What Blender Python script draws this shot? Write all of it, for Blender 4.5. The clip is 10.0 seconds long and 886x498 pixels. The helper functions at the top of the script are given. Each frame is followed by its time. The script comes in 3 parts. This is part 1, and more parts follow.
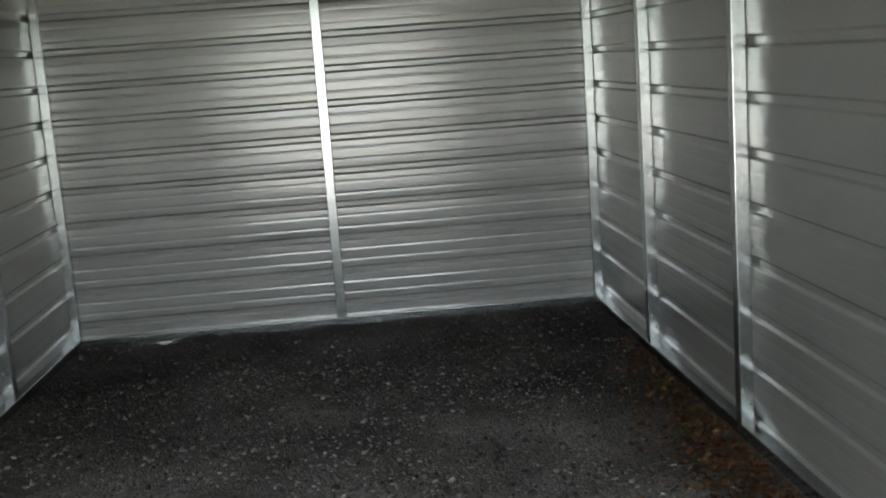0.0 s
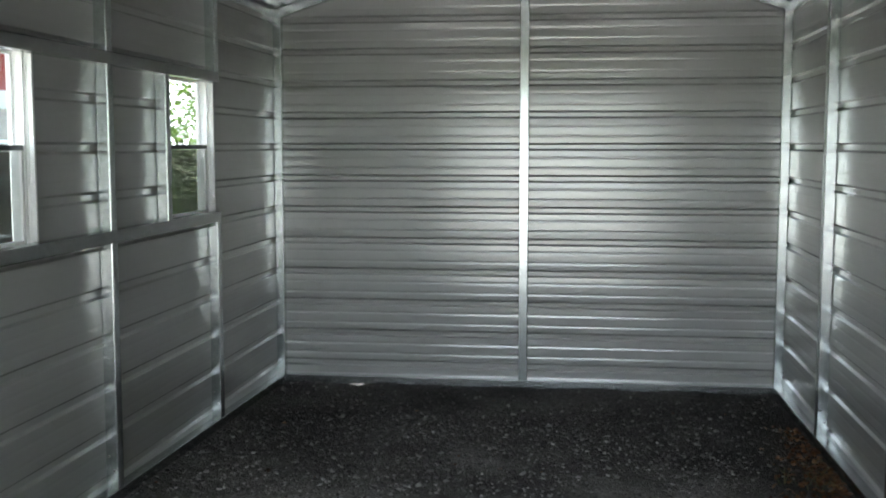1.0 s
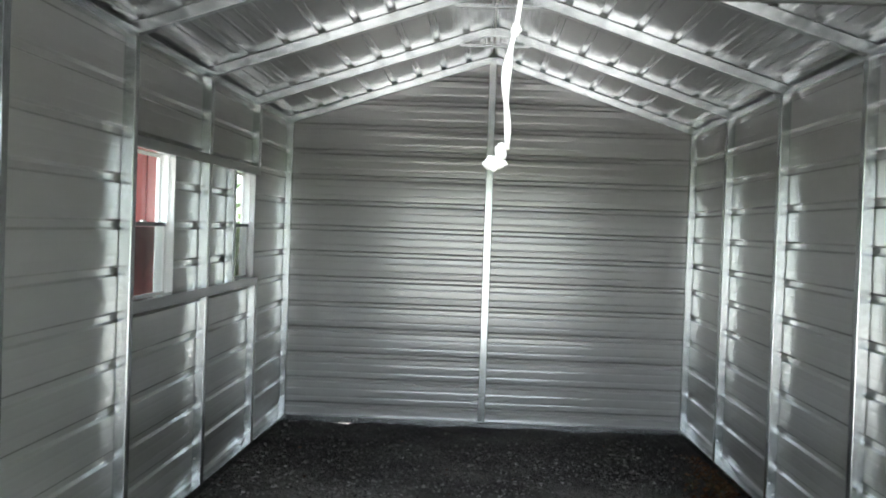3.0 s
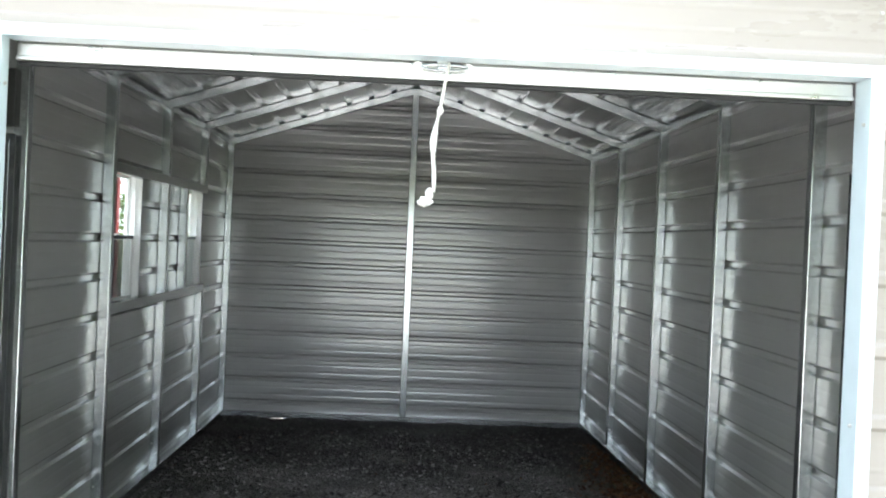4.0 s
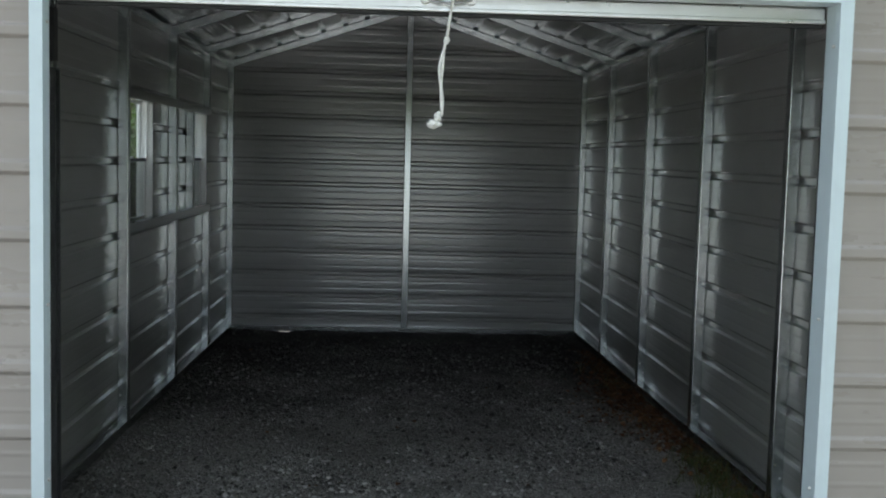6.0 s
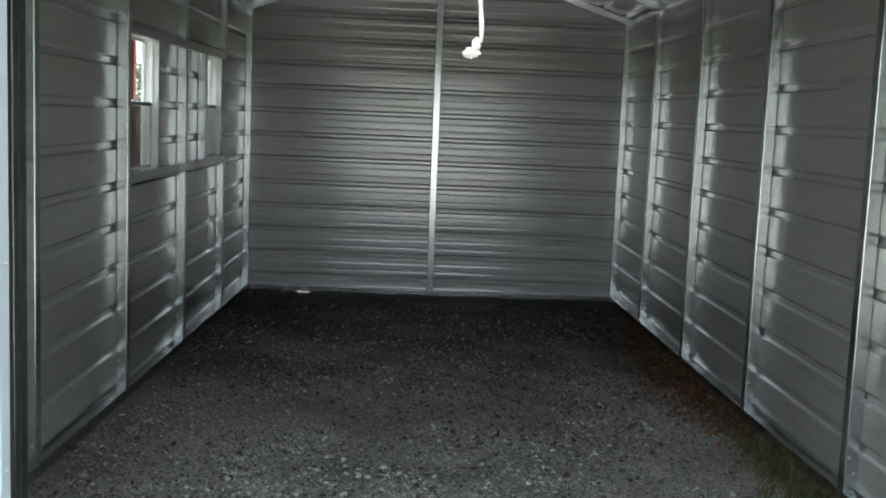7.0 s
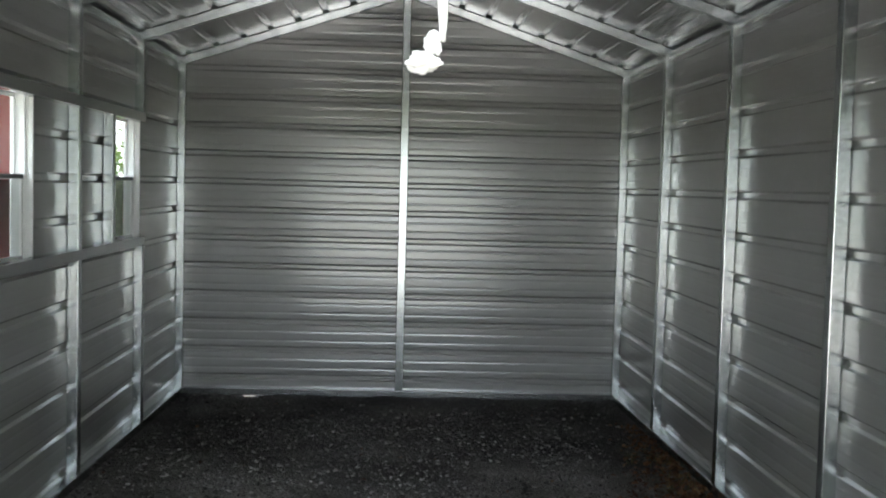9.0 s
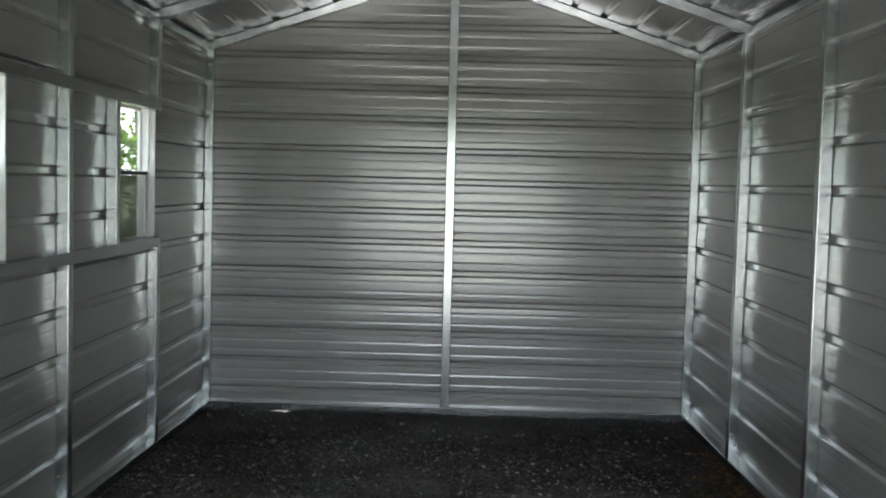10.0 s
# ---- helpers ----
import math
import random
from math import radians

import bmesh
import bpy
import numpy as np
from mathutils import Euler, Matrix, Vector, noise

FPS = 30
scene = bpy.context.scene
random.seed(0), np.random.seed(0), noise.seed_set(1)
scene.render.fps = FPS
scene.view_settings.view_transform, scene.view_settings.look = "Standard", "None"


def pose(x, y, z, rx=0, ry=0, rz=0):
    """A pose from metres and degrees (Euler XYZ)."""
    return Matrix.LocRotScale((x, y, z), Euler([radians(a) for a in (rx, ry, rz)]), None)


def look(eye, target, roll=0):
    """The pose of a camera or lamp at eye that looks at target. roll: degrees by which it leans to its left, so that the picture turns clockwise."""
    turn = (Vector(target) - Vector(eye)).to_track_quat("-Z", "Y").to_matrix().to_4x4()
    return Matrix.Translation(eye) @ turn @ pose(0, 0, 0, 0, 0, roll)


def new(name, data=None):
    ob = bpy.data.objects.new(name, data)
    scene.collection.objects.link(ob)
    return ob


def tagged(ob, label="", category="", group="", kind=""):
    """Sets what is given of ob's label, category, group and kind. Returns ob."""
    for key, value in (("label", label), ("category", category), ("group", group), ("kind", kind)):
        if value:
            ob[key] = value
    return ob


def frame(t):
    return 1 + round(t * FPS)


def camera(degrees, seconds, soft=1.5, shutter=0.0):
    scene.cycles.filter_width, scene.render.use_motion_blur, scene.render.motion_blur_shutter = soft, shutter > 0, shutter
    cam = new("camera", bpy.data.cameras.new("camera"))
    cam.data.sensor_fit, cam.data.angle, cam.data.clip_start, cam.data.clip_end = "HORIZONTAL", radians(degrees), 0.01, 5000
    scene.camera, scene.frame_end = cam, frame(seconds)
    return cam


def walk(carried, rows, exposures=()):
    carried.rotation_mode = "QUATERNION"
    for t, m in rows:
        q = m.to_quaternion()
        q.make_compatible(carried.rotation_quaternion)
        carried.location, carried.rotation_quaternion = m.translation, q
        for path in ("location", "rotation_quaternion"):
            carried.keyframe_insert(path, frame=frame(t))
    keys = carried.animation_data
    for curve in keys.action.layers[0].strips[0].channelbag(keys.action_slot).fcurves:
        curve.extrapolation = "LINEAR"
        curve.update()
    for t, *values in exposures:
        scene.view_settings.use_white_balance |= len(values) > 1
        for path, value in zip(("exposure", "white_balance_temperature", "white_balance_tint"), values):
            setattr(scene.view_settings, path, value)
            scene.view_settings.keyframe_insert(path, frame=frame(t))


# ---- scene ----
cam = camera(44.3, 10.0, soft=2.0)
PATH = [
    (0, (0.232, 0.291, 1.758), (0.365, 2.256, 1.41), -4.2),
    (0.2, (0.278, 0.305, 1.778), (0.244, 2.284, 1.488), -2.8),
    (0.3, (0.311, 0.278, 1.803), (0.219, 2.258, 1.543), -2.4),
    (0.5, (0.267, 0.191, 1.8), (0.138, 2.181, 1.645), 0.4),
    (1, (0.439, -0.153, 1.746), (0.18, 1.821, 1.555), -0.0),
    (1.5, (0.488, -0.586, 1.781), (0.252, 1.398, 1.679), 1.7),
    (2, (0.454, -1.149, 1.769), (0.285, 0.841, 1.654), 2.0),
    (2.2, (0.33, -1.313, 1.768), (0.143, 0.677, 1.693), 2.3),
    (3.3, (-0.07, -2.43, 1.772), (-0.071, -0.43, 1.76), 2.1),
    (3.5, (-0.062, -2.666, 1.76), (-0.022, -0.667, 1.804), 2.3),
    (4, (-0.096, -3.171, 1.787), (-0.017, -1.173, 1.775), 2.5),
    (4.5, (-0.101, -3.521, 1.808), (-0.021, -1.523, 1.82), 2.5),
    (5, (-0.089, -3.748, 1.869), (-0.039, -1.756, 2.043), 1.9),
    (5.2, (-0.108, -3.771, 1.866), (-0.006, -1.781, 2.034), 2.2),
    (5.5, (-0.114, -3.729, 1.851), (-0.035, -1.731, 1.86), 3.0),
    (5.8, (-0.139, -3.607, 1.811), (-0.065, -1.613, 1.677), 2.5),
    (6, (-0.17, -3.525, 1.796), (-0.071, -1.534, 1.63), 1.5),
    (6.2, (-0.177, -3.444, 1.786), (-0.074, -1.457, 1.578), 1.4),
    (7.3, (-0.159, -2.637, 1.722), (-0.129, -0.652, 1.479), 2.2),
    (7.5, (-0.148, -2.488, 1.747), (-0.109, -0.501, 1.519), 0.8),
    (8, (-0.082, -2.073, 1.707), (-0.074, -0.08, 1.531), 1.4),
    (8.5, (-0.114, -1.608, 1.703), (-0.114, 0.381, 1.497), 2.8),
    (8.7, (-0.108, -1.483, 1.743), (-0.07, 0.513, 1.625), 2.0),
    (9, (-0.057, -1.259, 1.743), (0.031, 0.736, 1.626), 1.5),
    (9.2, (0.021, -1.128, 1.716), (0.056, 0.869, 1.62), 2.0),
    (9.5, (0.095, -0.875, 1.736), (0.082, 1.117, 1.565), 2.9),
    (10, (0.12, -0.442, 1.717), (0.08, 1.554, 1.597), 1.5),
]
EXPOSURES = [
    (0.0, 3.5, 6750, 11), (0.5, 3.65, 6550, 9.5), (1.0, 3.65, 6400, 9.5), (1.7, 3.5, 6400, 9.5), (3.5, 3.6, 6400, 11), (4.0, 3.18, 6350, 11), (4.5, 2.8, 6350, 11),
    (5.0, 2.05, 6350, 12), (5.5, 1.1, 6150, 10.5), (6.0, 1.5, 6200, 9), (6.2, 1.95, 6250, 9), (7.3, 2.74, 6500, 11), (7.5, 2.95, 6500, 11), (8.0, 3.14, 6520, 11.8), (9.5, 3.12, 6500, 11), (10.0, 3.24, 6500, 11),
]

walk(cam, [(t, look(eye, target, roll)) for t, eye, target, roll in PATH], EXPOSURES)

# World, sun and exposure.
world = bpy.data.worlds.new("world")
scene.world = world
world.use_nodes = True
wn = world.node_tree
wn.nodes.clear()
w_out = wn.nodes.new("ShaderNodeOutputWorld")
w_bg = wn.nodes.new("ShaderNodeBackground")
w_sky = wn.nodes.new("ShaderNodeTexSky")
w_sky.sky_type = "NISHITA"
w_sky.sun_disc = False
w_sky.sun_elevation = radians(60)
w_sky.sun_rotation = radians(20)
w_sky.air_density = 1.0
w_sky.dust_density = 4.0
w_mix = wn.nodes.new("ShaderNodeMix")
w_mix.data_type = "RGBA"
w_mix.inputs[0].default_value = 0.72
w_mix.inputs[7].default_value = (7.6, 8.3, 8.7, 1)
wn.links.new(w_sky.outputs[0], w_mix.inputs[6])
wn.links.new(w_mix.outputs[2], w_bg.inputs[0])
w_bg.inputs[1].default_value = 0.092
wn.links.new(w_bg.outputs[0], w_out.inputs[0])

sun = new("sun", bpy.data.lights.new("sun", "SUN"))
sun.data.energy = 3.8
sun.data.angle = radians(3)
sun.data.color = (1.0, 0.98, 0.94)
sun.matrix_world = look((5, 15, 26), (0, 1, 0))


# ---- materials ----
def material(name):
    m = bpy.data.materials.new(name)
    m.use_nodes = True
    return m, m.node_tree, m.node_tree.nodes["Principled BSDF"]


def node(tree, kind, **values):
    n = tree.nodes.new(kind)
    for k, v in values.items():
        n.inputs[k.replace("_", " ")].default_value = v
    return n


def ramp(tree, fac, stops):
    r = tree.nodes.new("ShaderNodeValToRGB")
    els = r.color_ramp.elements
    while len(els) < len(stops):
        els.new(0.5)
    for e, (p, c) in zip(els, stops):
        e.position, e.color = p, (*c, 1)
    tree.links.new(fac, r.inputs[0])
    return r.outputs[0]


def coords(tree, scale=(1, 1, 1)):
    c = tree.nodes.new("ShaderNodeTexCoord")
    m = tree.nodes.new("ShaderNodeMapping")
    m.inputs["Scale"].default_value = scale
    tree.links.new(c.outputs["Object"], m.inputs[0])
    return m.outputs[0]


def noise_of(tree, vec, scale, detail=3.0, rough=0.5):
    n = node(tree, "ShaderNodeTexNoise", Scale=scale, Detail=detail, Roughness=rough)
    tree.links.new(vec, n.inputs["Vector"])
    return n.outputs[0]


def bump(tree, bsdf, height, strength, distance):
    b = node(tree, "ShaderNodeBump", Strength=strength, Distance=distance)
    tree.links.new(height, b.inputs["Height"])
    tree.links.new(b.outputs[0], bsdf.inputs["Normal"])


def span(tree, value, low, high):
    r = tree.nodes.new("ShaderNodeMapRange")
    r.inputs[1].default_value, r.inputs[2].default_value = 0.3, 0.7
    r.inputs[3].default_value, r.inputs[4].default_value = low, high
    tree.links.new(value, r.inputs[0])
    return r.outputs[0]


def painted(name, dark, light, rough, wave, stretch, metal=0.0, streaks=0.0, spec=0.5):
    """Factory-painted steel sheet: faint mottling, dust and oil-canning."""
    m, t, b = material(name)
    v = coords(t, stretch)
    t.links.new(ramp(t, noise_of(t, v, 2.2, 5, 0.6), [(0.3, dark), (0.7, light)]), b.inputs["Base Color"])
    t.links.new(span(t, noise_of(t, v, 5.0, 4, 0.65), rough - 0.02, rough + 0.03), b.inputs["Roughness"])
    b.inputs["Metallic"].default_value = metal
    b.inputs["Specular IOR Level"].default_value = spec
    height = noise_of(t, v, 0.9, 0, 0.4)
    if streaks:
        # Fine roll marks that run along the sheet.
        fine = t.nodes.new("ShaderNodeMath")
        fine.operation = "MULTIPLY_ADD"
        fine.inputs[1].default_value = streaks
        t.links.new(noise_of(t, coords(t, (0.25, 0.25, 24.0)), 1.0, 2, 0.5), fine.inputs[0])
        t.links.new(height, fine.inputs[2])
        height = fine.outputs[0]
    bump(t, b, height, 0.3, wave)
    return m


def plain(name, colour, rough, spread=0.12, scale=14.0, metal=0.0, spec=0.5):
    m, t, b = material(name)
    v = coords(t)
    lo, hi = [c * (1 - spread) for c in colour], [min(1, c * (1 + spread)) for c in colour]
    t.links.new(ramp(t, noise_of(t, v, scale, 5, 0.6), [(0.32, lo), (0.68, hi)]), b.inputs["Base Color"])
    t.links.new(span(t, noise_of(t, v, scale * 2.7, 3), rough - 0.05, rough + 0.06), b.inputs["Roughness"])
    b.inputs["Metallic"].default_value = metal
    b.inputs["Specular IOR Level"].default_value = spec
    bump(t, b, noise_of(t, v, scale * 5, 3), 0.25, 0.002)
    return m


def galvanised(name, tone):
    m, t, b = material(name)
    v = coords(t)
    vo = node(t, "ShaderNodeTexVoronoi", Scale=55.0)
    t.links.new(v, vo.inputs["Vector"])
    grey = t.nodes.new("ShaderNodeRGBToBW")
    t.links.new(vo.outputs["Color"], grey.inputs[0])
    both = t.nodes.new("ShaderNodeMix")
    both.inputs[0].default_value = 0.5
    t.links.new(grey.outputs[0], both.inputs[2])
    t.links.new(noise_of(t, coords(t, (1, 1, 0.5)), 9.0, 5, 0.6), both.inputs[3])
    lo, hi = [c * 0.88 for c in tone], [min(1, c * 1.1) for c in tone]
    t.links.new(ramp(t, both.outputs[0], [(0.3, lo), (0.7, hi)]), b.inputs["Base Color"])
    t.links.new(span(t, both.outputs[0], 0.2, 0.235), b.inputs["Roughness"])
    b.inputs["Metallic"].default_value = 0.95
    return m


LINING = painted("lining_paint", (0.425, 0.425, 0.415), (0.465, 0.465, 0.455), 0.21, 0.0006, (0.5, 0.5, 1.6), 0.18, 1.0, 0.9)
ROOFLINE = painted("roof_lining_paint", (0.42, 0.425, 0.43), (0.48, 0.485, 0.49), 0.2, 0.0005, (1.6, 0.5, 1.6), 0.7)
CLAY = painted("clay_paint", (0.298, 0.269, 0.245), (0.336, 0.305, 0.28), 0.28, 0.002, (0.5, 0.5, 1.6))
WHITE = plain("white_trim_paint", (0.57, 0.66, 0.695), 0.35, 0.04, 6)
VINYL = plain("white_vinyl", (0.9, 0.9, 0.89), 0.4, 0.04, 9)
STEEL = galvanised("galvanised_steel", (0.6, 0.635, 0.645))
# STEEL made darker for tubes and guides whose faces lie in shade.
SHADED_STEEL = galvanised("shaded_galvanised_steel", (0.4, 0.41, 0.41))
BAR = plain("mill_aluminium", (0.72, 0.72, 0.7), 0.32, 0.05, 7, 0.9)
DARK = plain("black_rubber", (0.02, 0.02, 0.02), 0.7)
ROPE = plain("white_cotton", (0.74, 0.73, 0.7), 0.9, 0.12, 120)
SCREW = plain("painted_screw", (0.5, 0.49, 0.47), 0.4, 0.1, 60)
RED = painted("red_paint", (0.15, 0.012, 0.012), (0.19, 0.016, 0.015), 0.7, 0.002, (1, 1, 0.4), spec=0.15)
SHINGLE = plain("grey_shingle", (0.11, 0.11, 0.115), 0.9, 0.35, 12)
BARK = plain("bark", (0.11, 0.085, 0.065), 0.9, 0.4, 9)
CURTAIN = painted("curtain_paint", (0.7, 0.7, 0.69), (0.76, 0.76, 0.75), 0.4, 0.002, (1, 1, 1))
# White rail's backlit side, with its shade put into the colour.
RAIL = plain("backlit_sash_rail", (0.1, 0.105, 0.11), 0.45)
# White paint darkened to blue-grey, standing in for the red shed's shaded side.
SHUTTER = plain("shaded_white_paint", (0.42, 0.5, 0.56), 0.5, 0.06, 8)
# Dark sheet standing in for unlit depth behind panes and slats.
DARK_BACKING = plain("dark_backing_sheet", (0.05, 0.045, 0.045), 0.8)


def glass(name):
    m, t, b = material(name)
    t.nodes.remove(b)
    tr = t.nodes.new("ShaderNodeBsdfTransparent")
    tr.inputs[0].default_value = (0.93, 0.95, 0.94, 1)
    gl = t.nodes.new("ShaderNodeBsdfGlossy")
    gl.inputs["Roughness"].default_value = 0.02
    fr = node(t, "ShaderNodeLayerWeight", Blend=0.25)
    soft = t.nodes.new("ShaderNodeMath")
    soft.operation = "MULTIPLY_ADD"
    soft.inputs[1].default_value, soft.inputs[2].default_value = 0.1, 0.02
    t.links.new(fr.outputs["Facing"], soft.inputs[0])
    mix = t.nodes.new("ShaderNodeMixShader")
    t.links.new(soft.outputs[0], mix.inputs[0])
    t.links.new(tr.outputs[0], mix.inputs[1])
    t.links.new(gl.outputs[0], mix.inputs[2])
    t.links.new(mix.outputs[0], t.nodes["Material Output"].inputs[0])
    return m


def mesh_screen(name):
    m, t, b = material(name)
    b.inputs["Base Color"].default_value = (0.03, 0.03, 0.032, 1)
    b.inputs["Roughness"].default_value = 0.6
    tr = t.nodes.new("ShaderNodeBsdfTransparent")
    mix = t.nodes.new("ShaderNodeMixShader")
    mix.inputs[0].default_value = 0.7
    t.links.new(tr.outputs[0], mix.inputs[1])
    t.links.new(b.outputs[0], mix.inputs[2])
    t.links.new(mix.outputs[0], t.nodes["Material Output"].inputs[0])
    return m


GLASS = glass("window_glass")
SCREEN = mesh_screen("insect_screen")


def crushed(t, v, stops, scale):
    """Stone chips in cells, and larger lighter and darker patches."""
    vo = node(t, "ShaderNodeTexVoronoi", Scale=scale)
    t.links.new(v, vo.inputs["Vector"])
    grey = t.nodes.new("ShaderNodeRGBToBW")
    t.links.new(vo.outputs["Color"], grey.inputs[0])
    stone = ramp(t, grey.outputs[0], stops)
    mottled = ramp(t, noise_of(t, v, 1.1, 5, 0.6), [(0.35, (0.5, 0.49, 0.48)), (0.65, (1.25, 1.23, 1.21))])
    mul = t.nodes.new("ShaderNodeMix")
    mul.data_type, mul.blend_type = "RGBA", "MULTIPLY"
    mul.inputs[0].default_value = 1.0
    t.links.new(stone, mul.inputs[6])
    t.links.new(mottled, mul.inputs[7])
    return mul.outputs[2], vo.outputs["Distance"]


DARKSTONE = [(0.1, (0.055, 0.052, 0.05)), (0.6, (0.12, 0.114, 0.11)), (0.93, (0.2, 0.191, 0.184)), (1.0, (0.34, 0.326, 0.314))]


# Paler stone for the floor by the door, standing in for its daylight.
DAYLITSTONE = [(0.1, (0.21, 0.202, 0.196)), (0.6, (0.345, 0.333, 0.324)), (0.93, (0.49, 0.474, 0.46)), (1.0, (0.64, 0.62, 0.6))]


def floor_gravel(name):
    m, t, b = material(name)
    v = coords(t)
    mottled, cells = crushed(t, v, DARKSTONE, 85.0)
    daylit, _ = crushed(t, v, DAYLITSTONE, 70.0)
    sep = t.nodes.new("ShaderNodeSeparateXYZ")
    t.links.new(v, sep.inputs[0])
    # Wobbled edge gives pale patches; the fade from the door stands for daylight.
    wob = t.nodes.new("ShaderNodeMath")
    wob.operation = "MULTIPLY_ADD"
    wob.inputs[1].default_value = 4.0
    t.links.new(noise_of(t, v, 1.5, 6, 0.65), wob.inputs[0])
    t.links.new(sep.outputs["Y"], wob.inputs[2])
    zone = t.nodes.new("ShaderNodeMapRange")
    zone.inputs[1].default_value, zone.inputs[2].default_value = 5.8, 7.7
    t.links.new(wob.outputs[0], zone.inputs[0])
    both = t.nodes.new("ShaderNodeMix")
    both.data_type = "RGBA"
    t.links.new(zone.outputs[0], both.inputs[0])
    t.links.new(daylit, both.inputs[6])
    t.links.new(mottled, both.inputs[7])
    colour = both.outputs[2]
    t.links.new(colour, b.inputs["Base Color"])
    b.inputs["Roughness"].default_value = 0.85
    b.inputs["Specular IOR Level"].default_value = 0.3
    lumps = t.nodes.new("ShaderNodeMath")
    lumps.operation = "MULTIPLY_ADD"
    lumps.inputs[1].default_value = 1.6
    t.links.new(noise_of(t, v, 24.0, 7, 0.62), lumps.inputs[0])
    t.links.new(cells, lumps.inputs[2])
    bump(t, b, lumps.outputs[0], 1.0, 0.016)
    return m


def yard(name):
    """A pad of dark crushed stone under the shed, a pale dry yard in front, and mown grass beyond."""
    m, t, b = material(name)
    v = coords(t)
    # Out of view; tone assumed pale to bounce light into the shed.
    colour, cells = crushed(t, v, [(0.1, (0.34, 0.333, 0.322)), (0.6, (0.46, 0.452, 0.438)), (1.0, (0.6, 0.59, 0.57))], 40.0)
    lawn = ramp(t, noise_of(t, v, 7.0, 6, 0.7), [(0.3, (0.04, 0.055, 0.02)), (0.7, (0.1, 0.12, 0.05))])
    dist = node(t, "ShaderNodeVectorMath")
    dist.operation = "DISTANCE"
    dist.inputs[1].default_value = (-6, -8, 0)
    t.links.new(v, dist.inputs[0])
    add = t.nodes.new("ShaderNodeMath")
    add.operation = "MULTIPLY_ADD"
    add.inputs[1].default_value = 6.0
    t.links.new(noise_of(t, v, 0.5, 4), add.inputs[0])
    t.links.new(dist.outputs["Value"], add.inputs[2])
    edge = t.nodes.new("ShaderNodeMapRange")
    edge.inputs[1].default_value, edge.inputs[2].default_value = 14.0, 15.5
    t.links.new(add.outputs[0], edge.inputs[0])
    mix = t.nodes.new("ShaderNodeMix")
    mix.data_type = "RGBA"
    t.links.new(edge.outputs[0], mix.inputs[0])
    # Out of view past the door; dark to cut bounce under front ribs.
    pad, _ = crushed(t, v, DARKSTONE, 85.0)
    sep = t.nodes.new("ShaderNodeSeparateXYZ")
    t.links.new(v, sep.inputs[0])
    wob = t.nodes.new("ShaderNodeMath")
    wob.operation = "ADD"
    t.links.new(sep.outputs["Y"], wob.inputs[0])
    t.links.new(noise_of(t, v, 1.4, 4), wob.inputs[1])
    near = t.nodes.new("ShaderNodeMapRange")
    near.inputs[1].default_value, near.inputs[2].default_value = -2.9, -2.5
    t.links.new(wob.outputs[0], near.inputs[0])
    lot = t.nodes.new("ShaderNodeMix")
    lot.data_type = "RGBA"
    t.links.new(near.outputs[0], lot.inputs[0])
    t.links.new(colour, lot.inputs[6])
    t.links.new(pad, lot.inputs[7])
    t.links.new(lot.outputs[2], mix.inputs[6])
    t.links.new(lawn, mix.inputs[7])
    t.links.new(mix.outputs[2], b.inputs["Base Color"])
    b.inputs["Roughness"].default_value = 0.9
    bump(t, b, cells, 0.6, 0.01)
    return m


GROUND = yard("pale_gravel_yard")
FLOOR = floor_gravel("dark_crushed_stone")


def islands(name, stops, rough, translucent=False, spec=0.4):
    """A colour of its own for each loose piece."""
    m, t, b = material(name)
    g = t.nodes.new("ShaderNodeNewGeometry")
    t.links.new(ramp(t, g.outputs["Random Per Island"], stops), b.inputs["Base Color"])
    b.inputs["Roughness"].default_value = rough
    b.inputs["Specular IOR Level"].default_value = spec
    if translucent:
        b.inputs["Transmission Weight"].default_value = 0.0
        b.inputs["Subsurface Weight"].default_value = 0.0
        tl = t.nodes.new("ShaderNodeBsdfTranslucent")
        tl.inputs[0].default_value = (0.16, 0.26, 0.04, 1)
        mix = t.nodes.new("ShaderNodeMixShader")
        mix.inputs[0].default_value = 0.35
        t.links.new(b.outputs[0], mix.inputs[1])
        t.links.new(tl.outputs[0], mix.inputs[2])
        t.links.new(mix.outputs[0], t.nodes["Material Output"].inputs[0])
    return m


STONES = islands("loose_stones", [(0.0, (0.035, 0.033, 0.031)), (0.5, (0.075, 0.071, 0.068)), (0.8, (0.13, 0.124, 0.119)), (1.0, (0.28, 0.266, 0.254))], 0.75)
LITTER = islands("dead_leaves", [(0.0, (0.045, 0.023, 0.014)), (0.4, (0.095, 0.044, 0.022)), (0.75, (0.17, 0.075, 0.033)), (1.0, (0.22, 0.135, 0.07))], 0.8)
WEEDS = islands("dry_weeds", [(0.0, (0.03, 0.05, 0.014)), (0.5, (0.07, 0.085, 0.025)), (1.0, (0.14, 0.125, 0.05))], 0.8)
FOLIAGE = islands("foliage", [(0.0, (0.025, 0.05, 0.012)), (0.5, (0.05, 0.09, 0.02)), (1.0, (0.09, 0.14, 0.03))], 0.55, True)


# ---- builders ----
def link(name, bm, mat, parent=None, label="", smooth=False):
    me = bpy.data.meshes.new(name)
    bm.normal_update()
    bm.to_mesh(me)
    bm.free()
    for one in (mat if isinstance(mat, (list, tuple)) else [mat]):
        me.materials.append(one)
    if smooth:
        me.shade_smooth()
    ob = new(name, me)
    if parent:
        ob.parent = parent
    if label:
        tagged(ob, label)
    return ob


